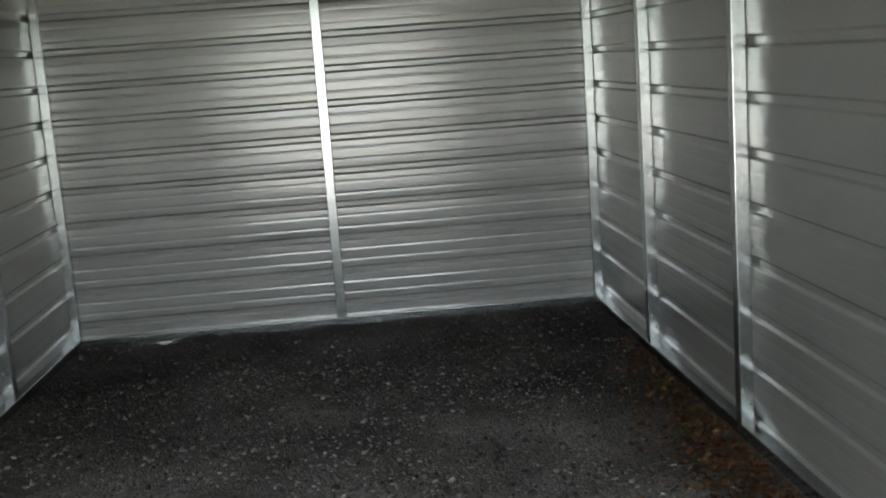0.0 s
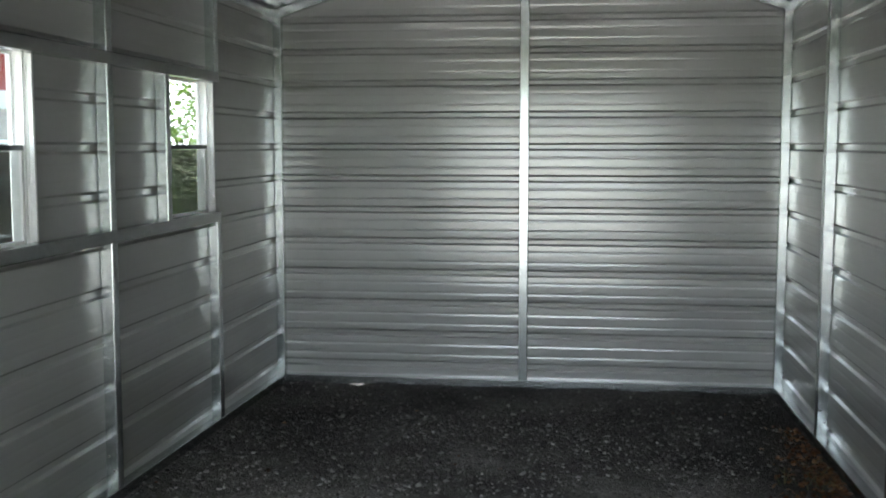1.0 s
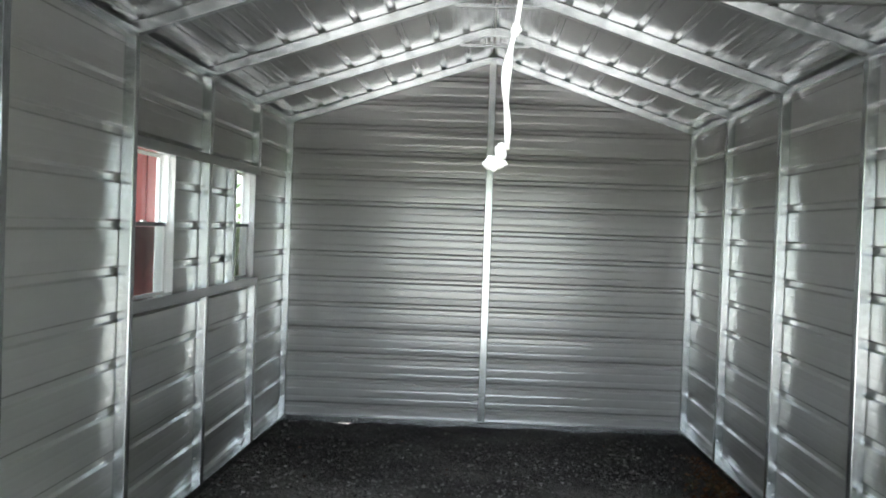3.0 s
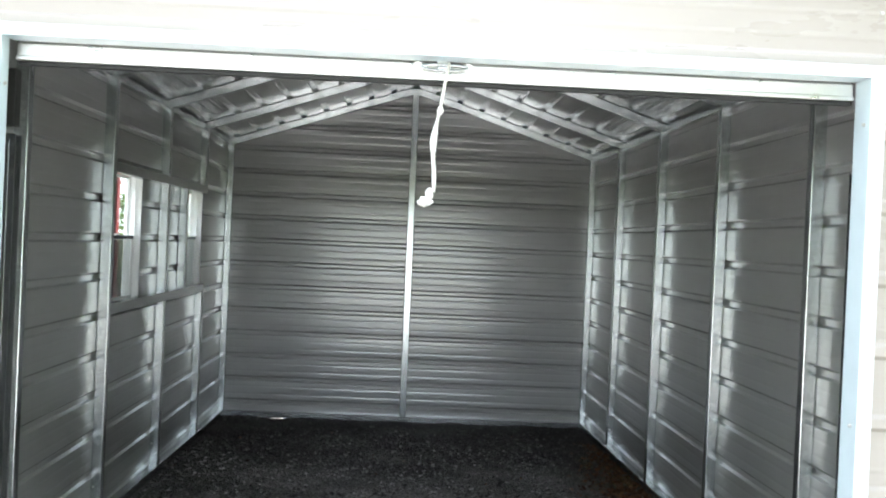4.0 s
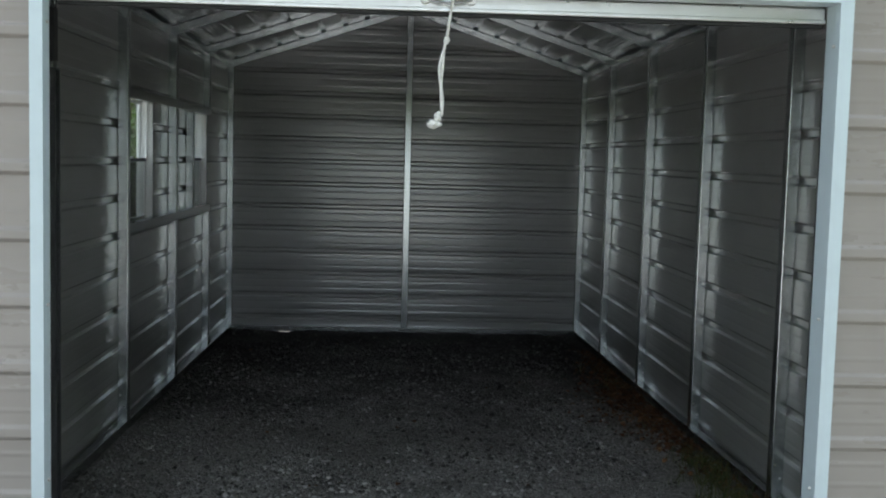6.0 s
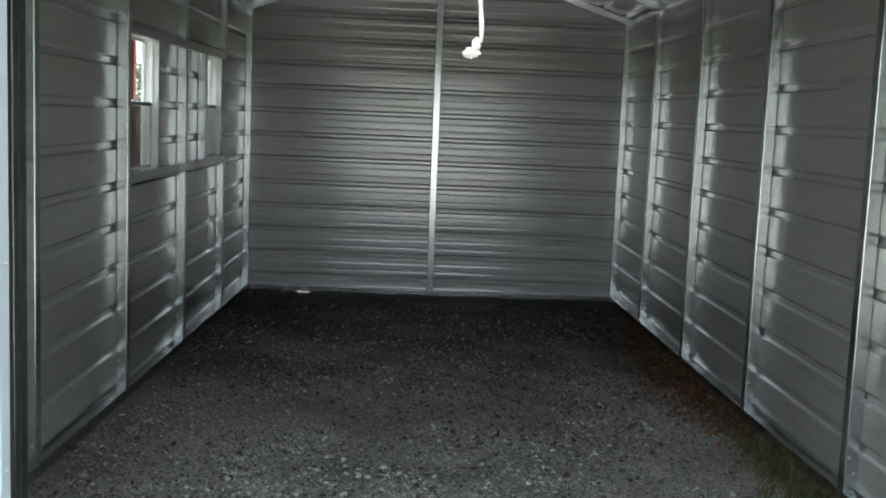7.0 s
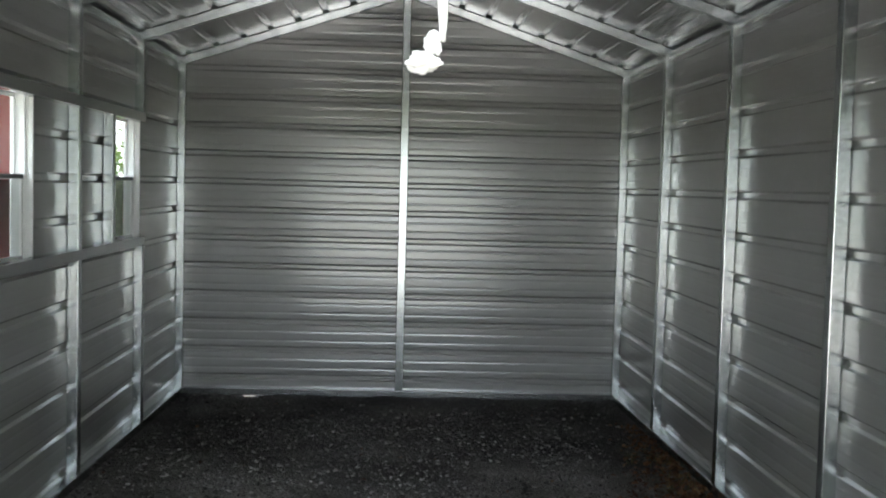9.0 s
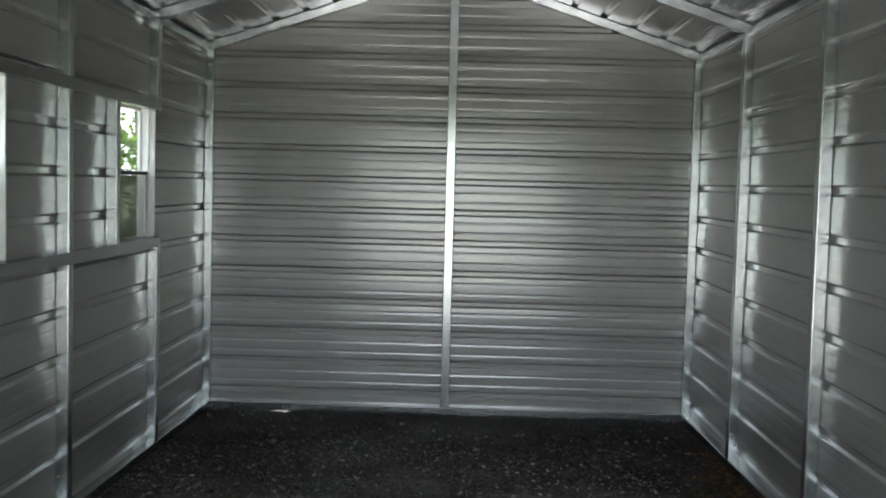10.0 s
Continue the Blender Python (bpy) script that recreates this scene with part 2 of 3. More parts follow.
def part(name, bm, mat, parent, label="", smooth=False):
    return link(name, bm, mat, parent, label, smooth)


def root(name, label, category, kind="", group=""):
    return tagged(new(name), label, category, group, kind)


def quads(name, verts, faces, mats, parent=None, label="", which=None):
    me = bpy.data.meshes.new(name)
    me.from_pydata(verts, [], faces)
    for one in (mats if isinstance(mats, (list, tuple)) else [mats]):
        me.materials.append(one)
    if which is not None:
        me.polygons.foreach_set("material_index", which)
    me.update()
    ob = new(name, me)
    if parent:
        ob.parent = parent
    if label:
        tagged(ob, label)
    return ob


def add_box(bm, x0, x1, y0, y1, z0, z1, bevel=0.0):
    got = bmesh.ops.create_cube(bm, size=1)["verts"]
    for v in got:
        v.co = Vector((x0 + (v.co.x + 0.5) * (x1 - x0), y0 + (v.co.y + 0.5) * (y1 - y0), z0 + (v.co.z + 0.5) * (z1 - z0)))
    if bevel:
        edges = list({e for v in got for e in v.link_edges})
        bmesh.ops.bevel(bm, geom=edges, offset=bevel, segments=2, profile=0.5, affect="EDGES")
    return bm


def box(x0, x1, y0, y1, z0, z1, bevel=0.0):
    return add_box(bmesh.new(), x0, x1, y0, y1, z0, z1, bevel)


def sweep(path, ring, up):
    """A closed ring of (side, up) offsets carried along a path of points; side = way x up."""
    bm = bmesh.new()
    path = [Vector(p) for p in path]
    loops = []
    for i, p in enumerate(path):
        way = (path[min(i + 1, len(path) - 1)] - path[max(i - 1, 0)]).normalized()
        side = way.cross(up).normalized()
        top = side.cross(way).normalized()
        loops.append([bm.verts.new(p + side * a + top * b) for a, b in ring])
    n = len(ring)
    for a, b in zip(loops, loops[1:]):
        for i in range(n):
            bm.faces.new((a[i], a[(i + 1) % n], b[(i + 1) % n], b[i]))
    bm.faces.new(loops[0][::-1])
    bm.faces.new(loops[-1])
    bmesh.ops.recalc_face_normals(bm, faces=bm.faces)
    return bm


def square_ring(w, h, c=0.005):
    """A square tube's section with rounded corners."""
    a, b = w / 2, h / 2
    k = c * 0.3
    return [(-a + c, -b), (a - c, -b), (a - k, -b + k), (a, -b + c), (a, b - c), (a - k, b - k), (a - c, b), (-a + c, b), (-a + k, b - k), (-a, b - c), (-a, -b + c), (-a + k, -b + k)]


def round_ring(r, n=8):
    return [(r * math.cos(2 * math.pi * i / n), r * math.sin(2 * math.pi * i / n)) for i in range(n)]


def cylinder(centre, axis, r, depth, n=12):
    c, a = Vector(centre), Vector(axis).normalized()
    up = Vector((0, 0, 1)) if abs(a.z) < 0.9 else Vector((0, 1, 0))
    return sweep([c - a * depth / 2, c + a * depth / 2], round_ring(r, n), up)


# ---- the plan ----
TUBE = 0.0635
HALF = 1.83                      # outside of the side posts
POSTS = (7.62, 6.189, 4.698, 3.2, 1.73, 0.25)
BACK = POSTS[0] + TUBE           # inside of the back sheet
FRONT = 0.235                    # inside of the front sheet
SLOPE = 0.33
EAVE = 2.665                     # underside of a rafter at the inner face of a post
PITCH = 0.2286
RIB = 1.73                       # height of one major rib
PANEL = 4 * PITCH


def ground_z(y):
    return 0.018 * (7.62 - min(max(y, -8.0), 9.0)) - 0.014


def rafter_z(x):
    return EAVE + (HALF - TUBE - abs(x)) * SLOPE


def rib_profile(s0, s1, first, minor=0.0017, camber=0.0016):
    """(s, outward offset) along a ribbed sheet: tall ribs every pitch, flats that bow a little, two low ribs on each flat."""
    rib = ((-0.030, 0), (-0.026, 0.0014), (-0.016, 0.0136), (-0.012, 0.015), (0.012, 0.015), (0.016, 0.0136), (0.026, 0.0014), (0.030, 0))
    low = [(0.014 * i / 4, 0.5 + 0.5 * math.cos(math.pi * i / 4)) for i in range(-4, 5)]
    knots = []
    for k in range(math.floor((s0 - first) / PITCH) - 1, math.ceil((s1 - first) / PITCH) + 2):
        c = first + k * PITCH
        knots += [(c + d, o) for d, o in rib]
        marks = {0.030 + (PITCH - 0.060) * i / 14: 0.0 for i in range(1, 14)}
        for m in (PITCH / 3, 2 * PITCH / 3):
            marks = {d: o for d, o in marks.items() if abs(d - m) > 0.0155}
            marks.update({m + d: minor * o for d, o in low})
        for d in sorted(marks):
            f = (d - 0.030) / (PITCH - 0.060)
            knots.append((c + d, marks[d] - 4 * camber * f * (1 - f) * (0.75 + 0.25 * math.sin(k * 2.3))))
    ss, oo = [k[0] for k in knots], [k[1] for k in knots]
    out = [(s0, float(np.interp(s0, ss, oo)))]
    out += [k for k in knots if s0 + 1e-4 < k[0] < s1 - 1e-4]
    out.append((s1, float(np.interp(s1, ss, oo))))
    return out


def sheet(name, parent, place, s0, s1, first, u0, u1, cuts=(), ends=None, mats=(), label="", low=0.0015):
    """One ribbed steel panel, painted on both faces. place(u, s, off) gives a point; cuts are (ua, ub, sa, sb) openings; ends(s) limits u."""
    prof = rib_profile(s0, s1, first, low)
    ss = [p[0] for p in prof]
    heights = [[p[1] for p in prof], [p[1] for p in rib_profile(s0, s1, first, 0.0012, 0.0006)]]
    rows = sorted(set(ss) | {c for cut in cuts for c in cut[2:] if s0 < c < s1})
    cols = sorted({u0, u1} | {c for cut in cuts for c in cut[:2] if u0 < c < u1})
    verts, faces, which = [], [], []
    for side, lift in ((0, 0.0), (1, 0.0016)):
        oo = heights[side]
        for ra, rb in zip(rows, rows[1:]):
            for ua, ub in zip(cols, cols[1:]):
                um, rm = (ua + ub) / 2, (ra + rb) / 2
                if any(c[0] < um < c[1] and c[2] < rm < c[3] for c in cuts):
                    continue
                quad = []
                for r in (ra, rb):
                    lo, hi = ends(r) if ends else (u0, u1)
                    a, b = min(max(ua, lo), hi), max(min(ub, hi), lo)
                    quad.append((a, b, r, float(np.interp(r, ss, oo)) + lift))
                if quad[0][1] - quad[0][0] < 1e-4 and quad[1][1] - quad[1][0] < 1e-4:
                    continue
                n = len(verts)
                (a0, b0, r0, o0), (a1, b1, r1, o1) = quad
                verts += [place(a0, r0, o0), place(b0, r0, o0), place(b1, r1, o1), place(a1, r1, o1)]
                faces.append((n, n + 1, n + 2, n + 3))
                which.append(side)
    return quads(name, verts, faces, mats, parent, label, which)


# ---- ground ----
def axis(lo, hi, step, far):
    mid = list(np.arange(lo, hi + step / 2, step))
    out, d = [], step
    p = hi
    while p < far:
        d *= 1.35
        p += d
        out.append(p)
    back, d, p = [], step, lo
    while p > -far:
        d *= 1.35
        p -= d
        back.append(p)
    return back[::-1] + mid + out


def relief(x, y):
    z = ground_z(y) + 0.012 * noise.noise((x * 1.3, y * 1.3, 0)) + 0.007 * noise.noise((x * 7, y * 7, 3)) + 0.004 * noise.noise((x * 17, y * 17, 6))
    if y > 7.2:
        z += 0.022 * max(0, noise.noise((x * 3.1, 0.4, 9)) + 0.25) * min(1, (y - 7.2) / 0.4)
    if y > 7.5 and -1.5 < x < -0.3:
        z -= 0.028 * max(0, noise.noise((x * 5.3, 2.2, 4)) + 0.15) * min(1, (y - 7.5) / 0.08)
    return z


def lattice(name, xs, ys, height, mat):
    verts = [(x, y, height(x, y)) for y in ys for x in xs]
    n = len(xs)
    faces = [(j * n + i, j * n + i + 1, (j + 1) * n + i + 1, (j + 1) * n + i) for j in range(len(ys) - 1) for i in range(n - 1)]
    g = quads(name, verts, faces, mat)
    g.data.shade_smooth()
    return g


def build_ground():
    g = lattice("ground", axis(-4, 4, 0.25, 420), axis(-5, 9, 0.25, 420), lambda x, y: ground_z(y) - 0.035, GROUND)
    tagged(g, "pale dry gravel yard running out into mown grass", "ground", kind="structure")
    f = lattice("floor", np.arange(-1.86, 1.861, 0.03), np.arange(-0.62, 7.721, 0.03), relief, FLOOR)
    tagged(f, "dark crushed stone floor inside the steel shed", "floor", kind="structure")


build_ground()


# ---- sheet-metal walls ----
W1 = (3.294, 4.094, 1.318, 2.142)     # window openings in the left wall: y0, y1, z0, z1
W2 = (5.477, 6.277, 1.318, 2.142)


def wall_bands(bottom, top):
    edges = [bottom]
    e = RIB - 2 * PANEL + PITCH * 0.5
    while e < top:
        if e > bottom + 0.1:
            edges.append(e)
        e += PANEL
    return list(zip(edges, edges[1:] + [top]))


def side_wall(name, sign, cuts, label):
    w = root(name, label, "wall", "structure")
    for a, b in wall_bands(ground_z(7.6) + 0.005, 2.70):
        sheet("siding_panel", w, lambda u, s, o: (sign * (HALF + 0.001 + o), u, s), a, b, RIB, FRONT - 0.004, BACK + 0.002, cuts, None, (LINING, CLAY), low=0.0006)
    return w


side_wall("wall_left", -1, (W1, W2), "ribbed steel siding with grey inner face and two windows")
side_wall("wall_right", 1, (), "ribbed steel siding with grey inner face behind posts")


def gable_ends(z):
    half = HALF + 0.02
    if z > EAVE + 0.02:
        half = min(half, max(0.0, (rafter_z(0) + 0.062 - z) / SLOPE))
    return (-half, half)


def gable_wall(name, y, sign, cuts, label):
    w = root(name, label, "wall", "structure")
    for a, b in wall_bands(ground_z(y) + 0.012, rafter_z(0) + 0.06):
        sheet("siding_panel", w, lambda u, s, o: (u, y + sign * (0.001 + o), s), a, b, RIB, -HALF - 0.02, HALF + 0.02, cuts, gable_ends, (LINING, CLAY))
    return w


DOOR = (-1.346, 1.371, -1.0, 2.366)    # door opening: x0, x1, z0, z1
gable_wall("wall_back", BACK, 1, (), "ribbed steel gable wall with satin grey inner face")
front_wall = gable_wall("wall_front", FRONT, -1, ((DOOR[0], DOOR[1], DOOR[2], DOOR[3]),), "clay coloured ribbed steel gable wall round the door")


def screw_mesh():
    bm = cylinder((0, -0.0015, 0), (0, 1, 0), 0.0065, 0.003, 12)
    head = cylinder((0, -0.005, 0), (0, 1, 0), 0.0042, 0.006, 6)
    me = bpy.data.meshes.new("t")
    head.to_mesh(me)
    bm.from_mesh(me)
    bpy.data.meshes.remove(me)
    head.free()
    out = bpy.data.meshes.new("screw")
    bm.to_mesh(out)
    bm.free()
    out.materials.append(SCREW)
    return out


SCREW_MESH = screw_mesh()
SCREW_SPOTS = [(x, z) for x in (-1.383, 1.40) for z in (2.432, 2.575, 2.727)] + [(0.023, z) for z in (2.445, 2.572, 2.727)] + [(-0.02, 2.935), (0.025, 2.935)]
for x, z in SCREW_SPOTS:
    s = new("screw", SCREW_MESH)
    s.location = (x, FRONT - 0.003, z)
    s.parent = front_wall

for w, y0, y1 in ((front_wall, FRONT - 0.026, FRONT + 0.09), (bpy.data.objects["wall_back"], BACK - 0.09, BACK + 0.026)):
    for sign in (-1, 1):
        xs, ys = sorted((sign * (HALF + 0.022), sign * (HALF + 0.026))), (y0, y1)
        bm = box(xs[0], xs[1], y0, y1, ground_z(0) - 0.1, 2.68)
        face = (y0, y0 + 0.004) if y0 < 1 else (y1 - 0.004, y1)
        xs = sorted((sign * (HALF - 0.02), sign * (HALF + 0.022)))
        add_box(bm, xs[0], xs[1], face[0], face[1], ground_z(0) - 0.1, 2.68)
        part("corner_trim", bm, WHITE, w, "white painted corner trim")

# ---- roof ----
COS = 1 / math.sqrt(1 + SLOPE * SLOPE)
roof = root("roof", "gabled roof of ribbed steel sheets with ribs along the length", "roof", "structure")
ROOF_Y = (0.17, BACK + 0.12)
ridge_z = rafter_z(0) + TUBE / COS


def roof_side(sign):
    def place(u, s, o):
        n = Vector((sign * SLOPE, 0, 1)).normalized()
        p = Vector((sign * s * COS, u, ridge_z - s * COS * SLOPE)) + n * (0.001 + o)
        return p[:]
    length = (HALF + 0.06) / COS
    edges = [0.0, PANEL * 0.875, PANEL * 1.875, length]
    for a, b in zip(edges, edges[1:]):
        sheet("roof_panel", roof, place, a, b, 0.0, ROOF_Y[0], ROOF_Y[1], (), None, (ROOFLINE, CLAY))


roof_side(-1)
roof_side(1)
part("ridge_cap", sweep([(0, ROOF_Y[0] - 0.01, ridge_z + 0.028), (0, ROOF_Y[1] + 0.01, ridge_z + 0.028)], [(-0.17, -0.17 * SLOPE), (0, 0), (0.17, -0.17 * SLOPE), (0.17, -0.17 * SLOPE + 0.003), (0, 0.004), (-0.17, -0.17 * SLOPE + 0.003)], Vector((0, 0, 1))), CLAY, roof)
for sign in (-1, 1):
    # Rake trim on both gables and a closed eave.
    for y0, y1 in ((0.14, 0.172), (BACK + 0.118, BACK + 0.15)):
        ring = []
        bm = bmesh.new()
        x1 = HALF + 0.08
        for y in (y0, y1):
            ring.append([bm.verts.new((sign * x, y, 3.262 - abs(x) * 0.327 + d)) for x, d in ((0.0, 0), (x1, 0), (x1, 0.104), (0.0, 0.104))])
        a, b = ring
        bm.faces.new(a)
        bm.faces.new(b[::-1])
        for i in range(4):
            bm.faces.new((a[i], b[i], b[(i + 1) % 4], a[(i + 1) % 4]))
        bmesh.ops.recalc_face_normals(bm, faces=bm.faces)
        tagged(part("rake_trim", bm, WHITE, roof), "white painted rake trim")
        # Lower flange that closes the gap back to the wall.
        fa, fb = (y1, FRONT - 0.022) if y0 < 1 else (BACK + 0.022, y0)
        fl = bmesh.new()
        low = [[fl.verts.new((sign * x, y, 3.264 - x * 0.327 + d)) for x, d in ((0.0, 0), (x1, 0), (x1, 0.004), (0.0, 0.004))] for y in (fa, fb)]
        for i in range(4):
            fl.faces.new((low[0][i], low[1][i], low[1][(i + 1) % 4], low[0][(i + 1) % 4]))
        fl.faces.new(low[0])
        fl.faces.new(low[1][::-1])
        bmesh.ops.recalc_face_normals(fl, faces=fl.faces)
        part("rake_flange", fl, WHITE, roof)
    ez = ridge_z - (HALF + 0.06) * SLOPE
    tagged(part("eave_trim", box(sign * (HALF + 0.06), sign * (HALF + 0.075), 0.175, BACK + 0.12, ez - 0.09, ez + 0.03), WHITE, roof), "white painted eave trim")
    tagged(part("soffit", box(sign * (HALF + 0.028), sign * (HALF + 0.059), 0.24, BACK + 0.117, ez - 0.07, ez - 0.064), CLAY, roof), "clay coloured soffit strip")

# ---- steel frame ----
frame_root = root("steel_frame", "galvanised square-tube frame of posts, rafters and base rails", "frame", "structure")
UPX, UPZ = Vector((1, 0, 0)), Vector((0, 0, 1))


def post(x, y, z0, z1, w=TUBE, d=TUBE):
    """An upright tube with its near face at y and its middle at x."""
    return part("post", sweep([(x, y + d / 2, z0), (x, y + d / 2, z1)], square_ring(w, d), Vector((0, 1, 0))), STEEL, frame_root)


HEAD, SILL = (2.118, 2.180), (1.280, 1.342)      # window rails
for k, y in enumerate(POSTS):
    base = ground_z(y) + 0.058
    for sign in (-1, 1):
        x = sign * (HALF - TUBE / 2)
        if sign < 0 and k == 2:
            for a, b in ((base, SILL[0]), (SILL[1], HEAD[0]), (HEAD[1], EAVE + 0.01)):
                post(x, y, a, b)
        elif sign < 0 and k == 1:
            for a, b in ((base, SILL[0]), (HEAD[1], EAVE + 0.01)):
                post(x, y, a, b)
        else:
            post(x, y, base, EAVE + 0.01)
    # The bow: two rafters bent in one radius at the ridge.
    pts = []
    lift = TUBE / 2 / COS
    for i in range(-10, 11):
        x = (HALF + 0.0) * i / 10
        pts.append((x, rafter_z(x) + lift))
    soft = [p for p in pts if abs(p[0]) > 0.12]
    left, right = [p for p in soft if p[0] < 0], [p for p in soft if p[0] > 0]
    bend = []
    for i in range(-4, 5):
        x = 0.1 * i / 4
        bend.append((x, rafter_z(0.1) + lift + SLOPE * 0.05 * (1 - (x / 0.1) ** 2)))
    part("rafter", sweep([(x, y + TUBE / 2, z) for x, z in left + bend + right], square_ring(TUBE, TUBE), UPZ), STEEL, frame_root)
    if 1 <= k <= 4:
        z = rafter_z(0.26) - 0.004
        bm = box(-0.27, 0.27, y + 0.012, y + 0.05, z - 0.012, z + 0.012, 0.003)
        for x in (-0.03, 0.03):
            add_box(bm, x - 0.006, x + 0.006, y + 0.014, y + 0.048, z + 0.012, rafter_z(x) - 0.012)
        tagged(part("ridge_brace", bm, STEEL, frame_root), "small galvanised brace under the ridge")

post(0.0, POSTS[0], ground_z(7.62) + 0.058, rafter_z(0) - 0.015)
for sign in (-1, 1):
    x = sign * (HALF - TUBE / 2)
    part("base_rail", sweep([(x, FRONT + 0.015, ground_z(FRONT) + 0.028), (x, BACK, ground_z(BACK) + 0.028)], square_ring(TUBE - 0.002, 0.06), UPZ), SHADED_STEEL, frame_root)
    for a, b in zip(POSTS[1:], POSTS):
        part("eave_rail", box(sign * (HALF - 0.034), sign * (HALF - 0.001), a + TUBE + 0.001, b - 0.001, EAVE - 0.008, EAVE + 0.036, 0.004), STEEL, frame_root)
part("base_rail", sweep([(-HALF + TUBE + 0.002, POSTS[0] + TUBE / 2, ground_z(7.65) + 0.028), (HALF - TUBE - 0.002, POSTS[0] + TUBE / 2, ground_z(7.65) + 0.028)], square_ring(TUBE, 0.06), UPZ), STEEL, frame_root)
for z0, z1 in (HEAD, SILL):
    part("window_rail", sweep([(-HALF + TUBE / 2, POSTS[3] + TUBE + 0.001, (z0 + z1) / 2), (-HALF + TUBE / 2, POSTS[1] + TUBE, (z0 + z1) / 2)], square_ring(TUBE - 0.001, z1 - z0), UPZ), SHADED_STEEL, frame_root)
post(-HALF + TUBE / 2, 5.406, SILL[1], HEAD[0], TUBE, 0.06)


def bolt(x, y, z):
    s = new("screw", SCREW_MESH)
    s.location = (x, y, z)
    s.parent = frame_root
    return s


for k in (1, 2, 3, 4):
    for sign in (-1, 1):
        for dz, dx in ((0.09, 0.012), (0.16, -0.014)):
            bolt(sign * (HALF - TUBE / 2) + dx, POSTS[k], ground_z(POSTS[k]) + 0.058 + dz)

# Front wall framing: header over the door and short uprights into the gable.
part("door_header", box(-HALF + TUBE + 0.002, HALF - TUBE - 0.002, POSTS[5], POSTS[5] + TUBE, 2.41, 2.473, 0.005), STEEL, frame_root)
for x in (-0.7, 0.0, 0.7):
    post(x, POSTS[5], 2.474, rafter_z(x) - 0.012)


# ---- windows ----
def window(name, o, label):
    y0, y1, z0, z1 = o
    w = root(name, label, "window", "structure")
    mid = (z0 + z1) / 2
    x_in, x_rail, x_out = -HALF + 0.02, -HALF - 0.0015, -HALF - 0.09

    def surround(ya, yb, za, zb, t, xa, xb, b=0.003, tz=None):
        tz = tz or t
        bm = bmesh.new()
        add_box(bm, xa, xb, ya, ya + t, za, zb, b)
        add_box(bm, xa, xb, yb - t, yb, za, zb, b)
        add_box(bm, xa, xb, ya + t, yb - t, za, za + tz, b)
        add_box(bm, xa, xb, ya + t, yb - t, zb - tz, zb, b)
        return bm
    jambs = surround(y0, y1, z0, z1, 0.014, x_out, x_rail)
    for ya in (y0, y1 - 0.014):
        add_box(jambs, x_rail, x_in, ya, ya + 0.014, SILL[1] + 0.002, HEAD[0] - 0.002, 0.002)
    part("window_frame", jambs, VINYL, w)
    flange = bmesh.new()
    add_box(flange, x_out + 0.008, x_out + 0.012, y0 - 0.03, y0 + 0.002, z0 - 0.03, z1 + 0.03)
    add_box(flange, x_out + 0.008, x_out + 0.012, y1 - 0.002, y1 + 0.03, z0 - 0.03, z1 + 0.03)
    add_box(flange, x_out + 0.008, x_out + 0.012, y0, y1, z1 - 0.002, z1 + 0.03)
    add_box(flange, x_out + 0.008, x_out + 0.012, y0, y1, z0 - 0.03, z0 + 0.002)
    part("outer_flange", flange, VINYL, w)
    for nm, za, zb, xa, xb, t in (("upper_sash", mid - 0.012, z1 - 0.016, x_out + 0.006, x_out + 0.026, 0.014), ("lower_sash", z0 + 0.014, mid + 0.012, x_out + 0.043, x_out + 0.066, 0.02)):
        s = part(nm, surround(y0 + 0.017, y1 - 0.017, za, zb, t, xa, xb), VINYL, w)
        p = part("pane", box((xa + xb) / 2 - 0.002, (xa + xb) / 2 + 0.002, y0 + 0.013 + t, y1 - 0.013 - t, za + t - 0.004, zb - t + 0.004), GLASS, s)
        p.visible_shadow = False
    part("track_fin", box(x_out + 0.07, x_out + 0.075, y1 - 0.026, y1 - 0.0165, z0 + 0.017, z1 - 0.017), VINYL, w)
    part("insect_screen", box(x_out + 0.002, x_out + 0.003, y0 + 0.017, y1 - 0.017, z0 + 0.017, mid - 0.014), SCREEN, w, "fine dark insect screen")
    part("meeting_rail", box(x_out + 0.066, x_out + 0.07, y0 + 0.02, y1 - 0.028, mid - 0.008, mid + 0.014, 0.001), RAIL, w, "meeting rail painted grey for its backlit side")
    part("sash_lock", box(x_out + 0.045, x_out + 0.065, (y0 + y1) / 2 - 0.03, (y0 + y1) / 2 + 0.03, mid + 0.013, mid + 0.024, 0.003), VINYL, w)
    return w


window("window_1", W1, "white vinyl single-hung window beside a steel post")
window("window_2", W2, "white vinyl single-hung window with screened lower half")


# ---- door: trim, rolled curtain, bottom bar, handle, guides ----
trim = root("door_trim", "white steel trim wrapped round the door opening", "trim", "structure")
TY = FRONT - 0.045
part("trim_jamb", box(DOOR[0] - 0.032, DOOR[0] + 0.012, TY, TY + 0.005, ground_z(0), DOOR[3] + 0.034), WHITE, trim)
part("trim_jamb", box(DOOR[1] - 0.012, DOOR[1] + 0.035, TY, TY + 0.005, ground_z(0), DOOR[3] + 0.034), WHITE, trim)
part("trim_head", box(DOOR[0] + 0.012, DOOR[1] - 0.012, TY, TY + 0.005, DOOR[3] - 0.004, DOOR[3] + 0.034), WHITE, trim)
